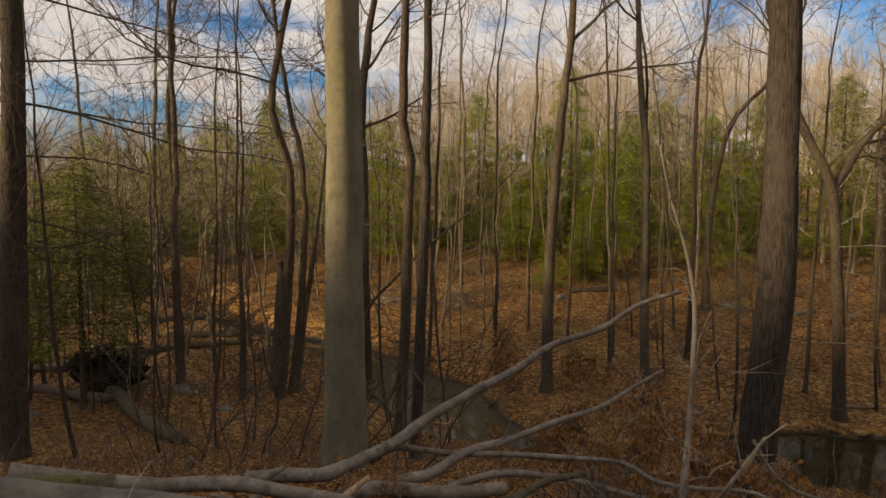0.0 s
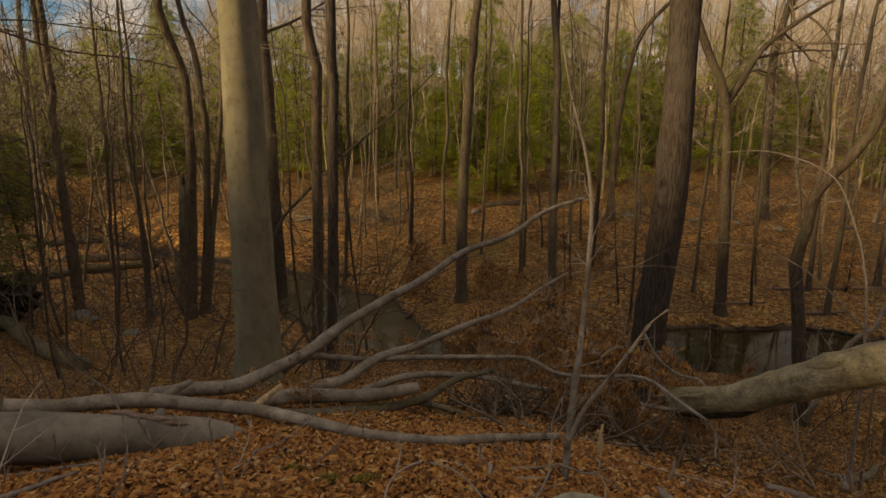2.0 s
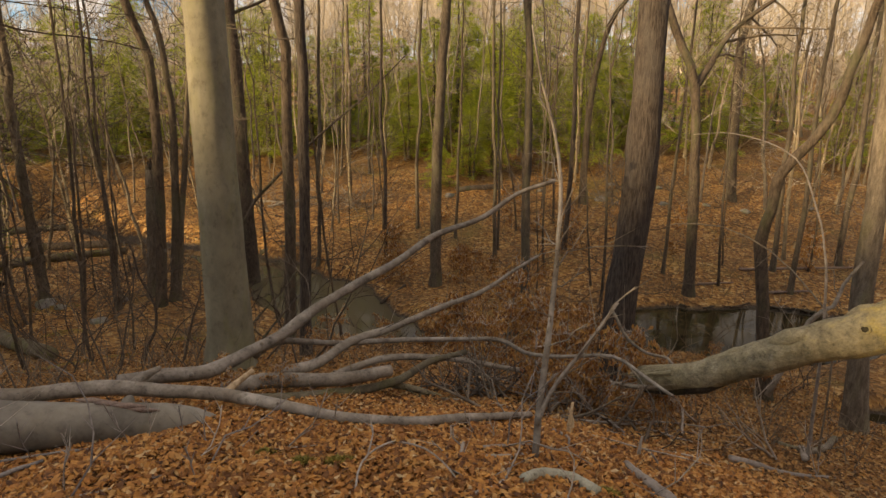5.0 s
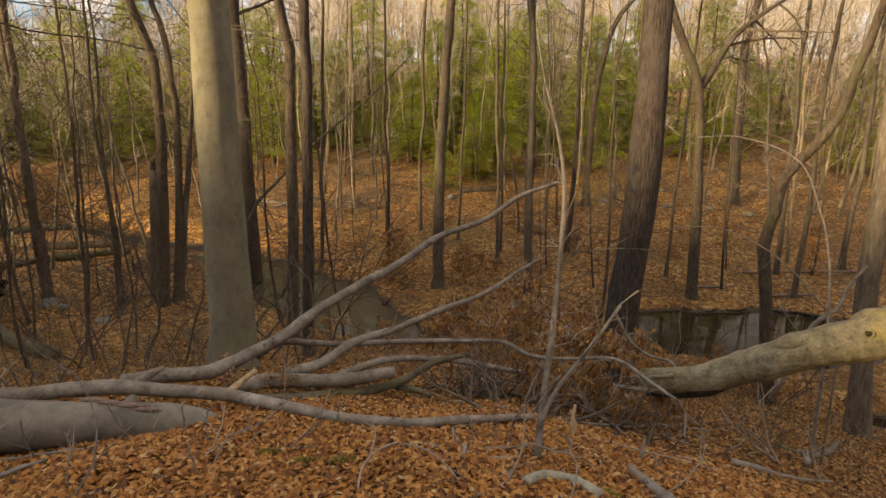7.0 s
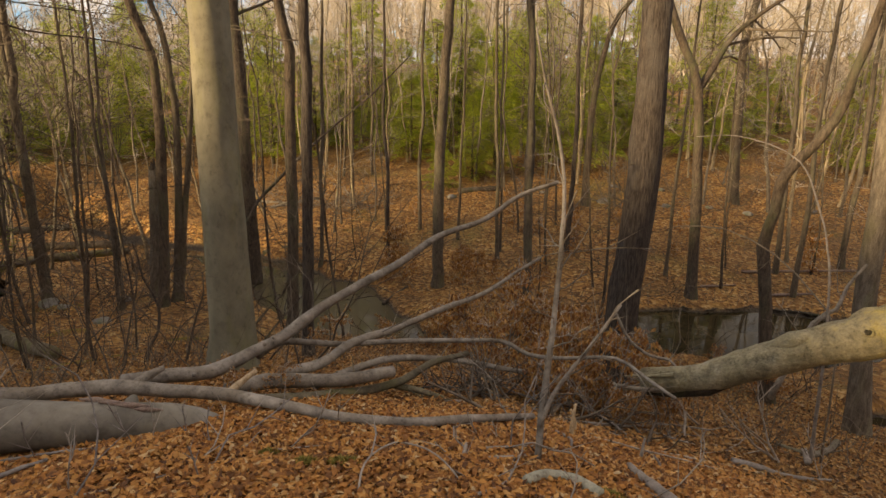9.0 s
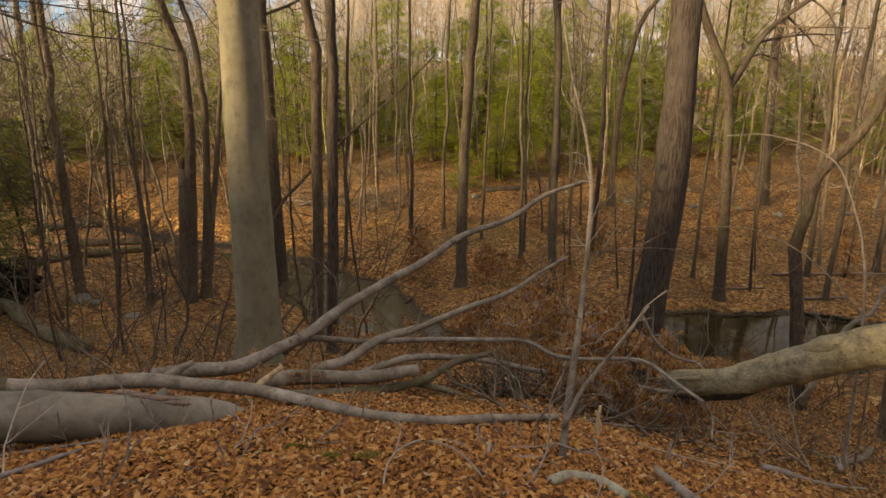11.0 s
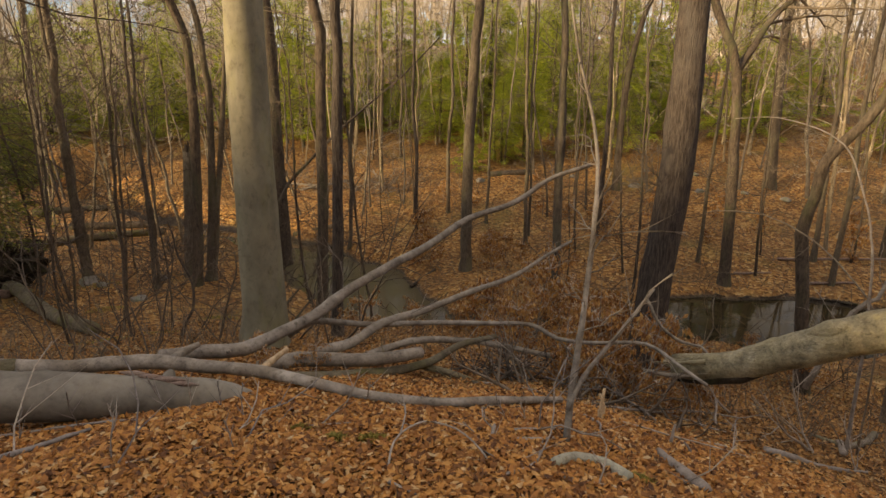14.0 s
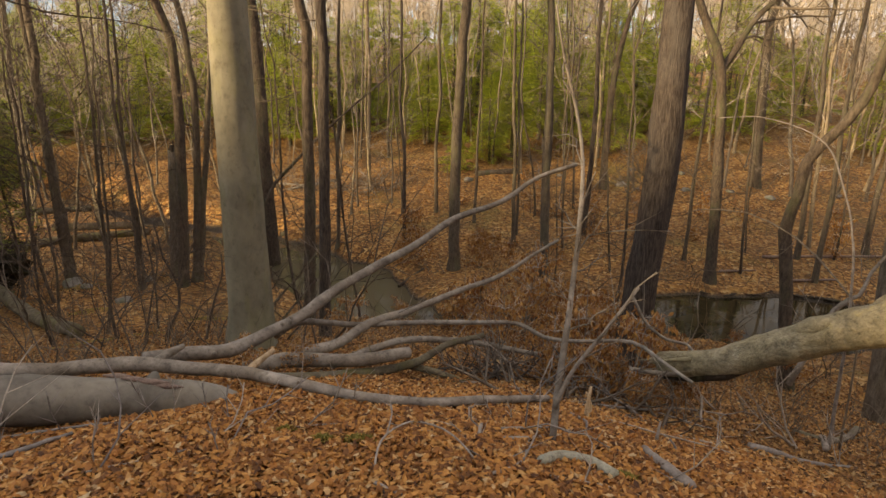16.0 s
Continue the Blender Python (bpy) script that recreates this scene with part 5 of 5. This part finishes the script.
brush(1.2, 4.95, 98, 0.7, 14, "tangle of dark dead twigs under the limbs", M_TWIGDARK)
brush(2.2, 4.25, 99, 0.6, 10, "tangle of dark dead twigs beside the broken log", M_TWIGDARK)
brush(3.6, 4.5, 94, 0.7, 9, "tangle of dead twigs on the bank", M_STICK)
brush(-5.5, 17.5, 95, 1.4, 26, "heap of dark dead branches by the stream", M_TWIGDARK)


def root_plate(x, y, seed):
    """An upturned root plate: a ragged disc of dark soil with broken roots."""
    rng = np.random.default_rng(seed)
    root = thing("root_plate", x, y, float(height(x, y)), "dark upturned root plate of a fallen tree", "root plate")
    sh = Shape()
    k = 26
    for depth, size in ((0.0, 0.42), (0.1, 0.72), (0.3, 0.78), (0.5, 0.5)):
        ang = np.arange(k) * 6.283 / k
        r = size * (0.7 + 0.55 * rng.random(k))
        sh.v.append(np.stack([1.3 * r * np.cos(ang), depth + 0.16 * rng.standard_normal(k), 0.6 + 0.8 * r * np.sin(ang)], 1))
    sh.n = 4 * k
    sh.f = [[i * k + j, i * k + (j + 1) % k, (i + 1) * k + (j + 1) % k, (i + 1) * k + j] for i in range(3) for j in range(k)] + [list(range(k))[::-1], [3 * k + j for j in range(k)]]
    part("soil", sh, M_SOIL, root, smooth=False)
    for _ in range(30):
        rt = Shape()
        a = rng.random() * 6.283
        p = np.array([0.6 * math.cos(a), 0.1, 0.6 + 0.42 * math.sin(a)])
        grow(rt, p, unit(np.array([math.cos(a), 0.8 * rng.standard_normal(), math.sin(a) - 0.1])), 0.3 + 0.5 * rng.random(), 0.025, 0, rng, [(5, 4, 0.3, -0.05, 4, 0.8)])
        part("root", rt, M_SOIL, root)


root_plate(-8.7, 14.4, 96)


# ---- young beeches that keep their copper leaves ----
def copper_beech(x, y, tall, seed, count=16, dense=1.0):
    rng = np.random.default_rng(seed)
    root = thing("young_beech", x, y, float(height(x, y)), "young beech holding dry copper leaves", "shrub", "copper-leaved beeches")
    pts, r = stem([(0.03, 0.02, tall * 0.4), (0.08 * rng.standard_normal(), 0.05, tall * 0.8)], 0.012 + 0.010 * tall, tall, rng)
    t = Shape()
    t.tube(pts, r, 7)
    part("trunk", t, M_LIMB, root)
    c, at = Shape(), []
    for k in range(count):
        f = 0.08 + 0.9 * (k + rng.random()) / count
        i = int(np.argmin(np.abs(pts[:, 2] - f * tall)))
        a = rng.random() * 6.283
        d = unit(np.array([math.cos(a), math.sin(a), 0.25]))
        long = tall * 0.42 * (1.1 - 0.6 * f) * (0.6 + 0.6 * rng.random())
        p, line = pts[i], [pts[i]]
        for _ in range(5):
            d = unit(d + 0.18 * rng.standard_normal(3) + (0, 0, -0.02))
            p = p + d * long / 5
            line.append(p)
        c.tube(line, np.linspace(0.007, 0.003, 6), 3)
        for q in line[1:]:
            for _ in range(int(3 * dense)):
                e = unit(rng.standard_normal(3) + d)
                c.spike(q, e, 0.16, 0.0025)
                at += [q + e * 0.16 * rng.random() + 0.02 * rng.standard_normal(3) for _ in range(2)]
    part("crown", c, M_TWIG, root, "thin bare twigs")
    lf = Shape()
    at = np.array(at)
    n = len(at)
    # hanging leaves: stalk up, tip down
    g = np.stack([0.45 * rng.standard_normal(n), 0.45 * rng.standard_normal(n), -np.ones(n)], 1)
    g /= np.linalg.norm(g, axis=1, keepdims=True)
    w = np.cross(g, rng.standard_normal((n, 3)))
    w /= np.linalg.norm(w, axis=1, keepdims=True)
    u = np.cross(g, w)
    L = (0.065 + 0.04 * rng.random(n))[:, None]
    v = np.stack([at, at + g * L * 0.45 + w * L * 0.22 + u * L * 0.1, at + g * L, at + g * L * 0.45 - w * L * 0.22 + u * L * 0.1], 1).reshape(-1, 3)
    i = np.arange(n)[:, None] * 4
    lf.add(v, np.concatenate([i + [0, 1, 2], i + [0, 2, 3]], 1).reshape(-1, 3).tolist())
    tagged(part("leaf", lf, M_COPPER, root, "dry copper-brown leaves", False), kind="stuff")
    return root


young = [copper_beech(2.38, 5.34, 0.9, 1, 16), copper_beech(2.9, 5.06, 1.0, 2, 18), copper_beech(2.55, 7.9, 1.6, 3, 20), copper_beech(3.0, 6.9, 1.3, 4, 18)]
for k, (x, y, s) in enumerate(((2.9, 4.5, 0.5), (2.0, 5.1, 0.7), (1.5, 5.3, 0.6), (2.1, 4.6, 0.5), (2.5, 4.4, 0.5), (2.04, 7.68, 0.8), (3.4, 8.6, 0.8), (4.6, 9.4, 0.7), (7.2, 9.2, 0.5), (4.1, 10.6, 1.1), (3.2, 10.4, 1.0), (5.2, 11.0, 1.1), (5.4, 7.2, 0.5), (2.2, 9.3, 0.9), (6.4, 19.8, 1.0), (9.4, 17.2, 1.1), (12.4, 18.0, 1.2), (10.8, 19.6, 1.2), (-0.2, 7.2, 0.5), (1.6, 6.3, 0.7), (1.9, 4.9, 0.6), (2.3, 4.8, 0.7), (2.7, 4.8, 0.6), (3.3, 4.9, 0.6), (3.3, 6.3, 0.6), (-0.78, 4.28, 0.3), (-0.5, 4.4, 0.26), (-1.0, 4.75, 0.34))):
    copy_thing(young[k % 4], Matrix.LocRotScale((x, y, float(height(x, y)) - 0.02), Euler((0.1 * math.sin(k), 0.1 * math.cos(k), k * 2.4)), (s, s, s)))


# ---- undergrowth: thin dark stems on the slope and the flat ----
def shrub(x, y, tall, seed, stems=4):
    rng = np.random.default_rng(seed)
    root = thing("bare_shrub", x, y, float(height(x, y)), "bare shrub of thin dark crooked stems", "shrub", "bare shrubs")
    for k in range(stems):
        sh = Shape()
        a = rng.random() * 6.283
        d = unit(np.array([0.55 * math.cos(a), 0.55 * math.sin(a), 1.0]))
        grow(sh, np.array([0.06 * math.cos(a), 0.06 * math.sin(a), -0.05]), d, tall * (0.6 + 0.5 * rng.random()), 0.007 + 0.006 * rng.random(), 0, rng, [(10, 5, 0.20, 0.05, 4, 0.6), (4, 3, 0.2, 0.04, 2, 0.7)])
        part("stem", sh, M_TWIGDARK, root)
    return root


wild = [shrub(-1.9, 7.4, 1.6, 1, 2), shrub(-2.6, 6.6, 1.4, 2, 2), shrub(-3.4, 8.0, 2.2, 3, 2), shrub(-2.9, 9.5, 2.6, 4, 1)]
rs = np.random.default_rng(5)
for k in range(40):
    r, a = 6.0 + 12 * rs.random() ** 1.3, radians(-44 + 40 * rs.random())
    if k > 32:
        r, a = 8 + 10 * rs.random(), radians(5 + 45 * rs.random())
    x, y = r * math.sin(a), r * math.cos(a)
    mid, half, q, _ = stream(x, y)
    if abs(q - mid) < half + 0.2 or (x < -3.5 and k % 2):
        continue
    s = 0.6 + 0.7 * rs.random()
    copy_thing(wild[k % 4], Matrix.LocRotScale((x, y, float(height(x, y))), Euler((0, 0, 6.283 * rs.random())), (s, s, s)))

for k in range(64):
    r, a = 8.5 + 14 * rs.random(), radians(2 + 44 * rs.random())
    x, y = r * math.sin(a), r * math.cos(a)
    mid, half, q, _ = stream(x, y)
    if abs(q - mid) < half + 0.4:
        continue
    s = 0.45 + 0.6 * rs.random()
    copy_thing((young + wild)[(0, 2, 3, 4, 1, 6)[k % 6]], Matrix.LocRotScale((x, y, float(height(x, y)) - 0.02), Euler((0.1 * math.sin(k), 0.1 * math.cos(k), 6.283 * rs.random())), (s, s, s)))


def undergrowth(count):
    """Thin dead stalks and twigs that rise from the litter on the flat and the slope, past counting."""
    rng = np.random.default_rng(77)
    sh = Shape()
    for _ in range(count):
        r, a = 6.2 + 24 * rng.random() ** 1.4, radians(-45 + 96 * rng.random())
        x, y = r * math.sin(a), r * math.cos(a)
        mid, half, q, _ = stream(x, y)
        if abs(q - mid) < half + 0.25:
            continue
        tall = 0.15 + 0.75 * rng.random() ** 2
        base = np.array([x, y, float(height(x, y)) - 0.02])
        d = unit(np.array([0.45 * rng.standard_normal(), 0.45 * rng.standard_normal(), 1.0]))
        bend = unit(d + 0.3 * rng.standard_normal(3))
        thick = 0.003 + 0.003 * rng.random() + 0.00012 * r
        knee = base + d * tall * 0.5
        sh.tube([base, knee], [thick, 0.75 * thick], 3)
        sh.spike(knee, bend, tall * 0.6, 0.75 * thick)
        for _ in range(2):
            sh.spike(base + d * tall * (0.2 + 0.3 * rng.random()), unit(d + 0.9 * rng.standard_normal(3)), tall * (0.25 + 0.3 * rng.random()), 0.55 * thick)
    tagged(new("undergrowth", sh.mesh("undergrowth", M_TWIGMID, False)), "thin bare stalks and twigs rising from leaf litter", "undergrowth", kind="stuff")


undergrowth(3000)

# small dead shoots standing in front of the log
for k, (x, y, h) in enumerate(((-1.75, 3.3, 0.34), (-1.5, 3.2, 0.2), (-1.2, 3.25, 0.36), (-1.12, 3.3, 0.28), (-0.95, 3.35, 0.22), (-0.75, 3.1, 0.25), (-2.0, 3.15, 0.28), (-1.25, 2.55, 0.3), (0.85, 3.2, 0.25), (0.95, 3.1, 0.2), (-0.7, 2.6, 0.22))):
    rs2 = np.random.default_rng(400 + k)
    shoot = thing("dead_shoot", x, y, float(height(x, y)), "thin dead grey shoot standing in leaf litter", "twig", "dead shoots")
    sh = Shape()
    grow(sh, np.array([0, 0, -0.02]), unit(np.array([0.15 * rs2.standard_normal(), 0.15 * rs2.standard_normal(), 1])), h, 0.0032, 0, rs2, [(6, 5, 0.11, 0.02, 4, 0.7)])
    part("stem", sh, M_STICK, shoot)

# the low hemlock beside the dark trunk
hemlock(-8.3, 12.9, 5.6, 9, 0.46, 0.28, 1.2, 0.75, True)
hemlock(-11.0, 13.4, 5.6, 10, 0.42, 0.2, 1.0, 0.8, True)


# ---- leaf litter ----
def litter(name, count, r0, r1, a0, a1, size, seed, lift, mat, fine=False):
    rng = np.random.default_rng(seed)
    r = np.sqrt(r0 * r0 + rng.random(count) * (r1 * r1 - r0 * r0))
    a = np.radians(a0 + rng.random(count) * (a1 - a0))
    if seed in (1, 6, 7, 8):
        r, a = np.abs(r + (0.55 if seed == 8 else 0.35) * rng.standard_normal(count)), a + 0.12 * rng.standard_normal(count)
    x, y = r * np.sin(a), r * np.cos(a)
    z = height(x, y)
    patch = np.sin(0.9 * x + 1.3 * np.sin(0.7 * y)) + np.sin(1.1 * y - 0.6 * x + 2) + 0.5 * np.sin(2.7 * x + 1.9 * y)
    keep = (z > WATER - 0.02) & ((r < 7.4) | (seed in (4, 5, 7)) | (patch > 1.2 * rng.standard_normal(count) - 0.3))
    c = np.stack([x, y, z + lift * rng.random(count)], 1)[keep]
    sh = Shape()
    leaves(sh, c, size, rng, 0.4 if fine else 0.5, fine=fine)
    tagged(new(name, sh.mesh(name, mat, False)), "brown and orange fallen leaves covering the ground", "leaf litter", kind="stuff")


litter("leaf_litter", 68000, 1.2, 4.3, -54, 60, 0.050, 1, 0.035, M_LITTER, True)
litter("leaf_litter", 27000, 4.3, 6.6, -54, 60, 0.056, 6, 0.035, M_BROWNLITTER)
litter("leaf_litter", 9500, 4.2, 5.8, -50, 9, 0.056, 8, 0.035, M_LITTER)
litter("leaf_litter", 26000, 6.6, 17, -52, 60, 0.062, 2, 0.03, M_BROWNLITTER)
litter("leaf_litter", 14000, 17, 34, -48, 54, 0.095, 3, 0.03, M_BROWNLITTER)
litter("leaf_litter", 26000, 6.6, 11.5, 14, 60, 0.058, 4, 0.03, M_BROWNLITTER)
litter("leaf_litter", 16000, 6.6, 10.5, -46, 14, 0.06, 5, 0.03, M_BROWNLITTER)
litter("leaf_litter", 9000, 0.2, 5.0, 62, 304, 0.078, 7, 0.03, M_LITTER)
litter("leaf_litter", 2600, 0.0, 1.3, -60, 64, 0.066, 7, 0.03, M_LITTER)
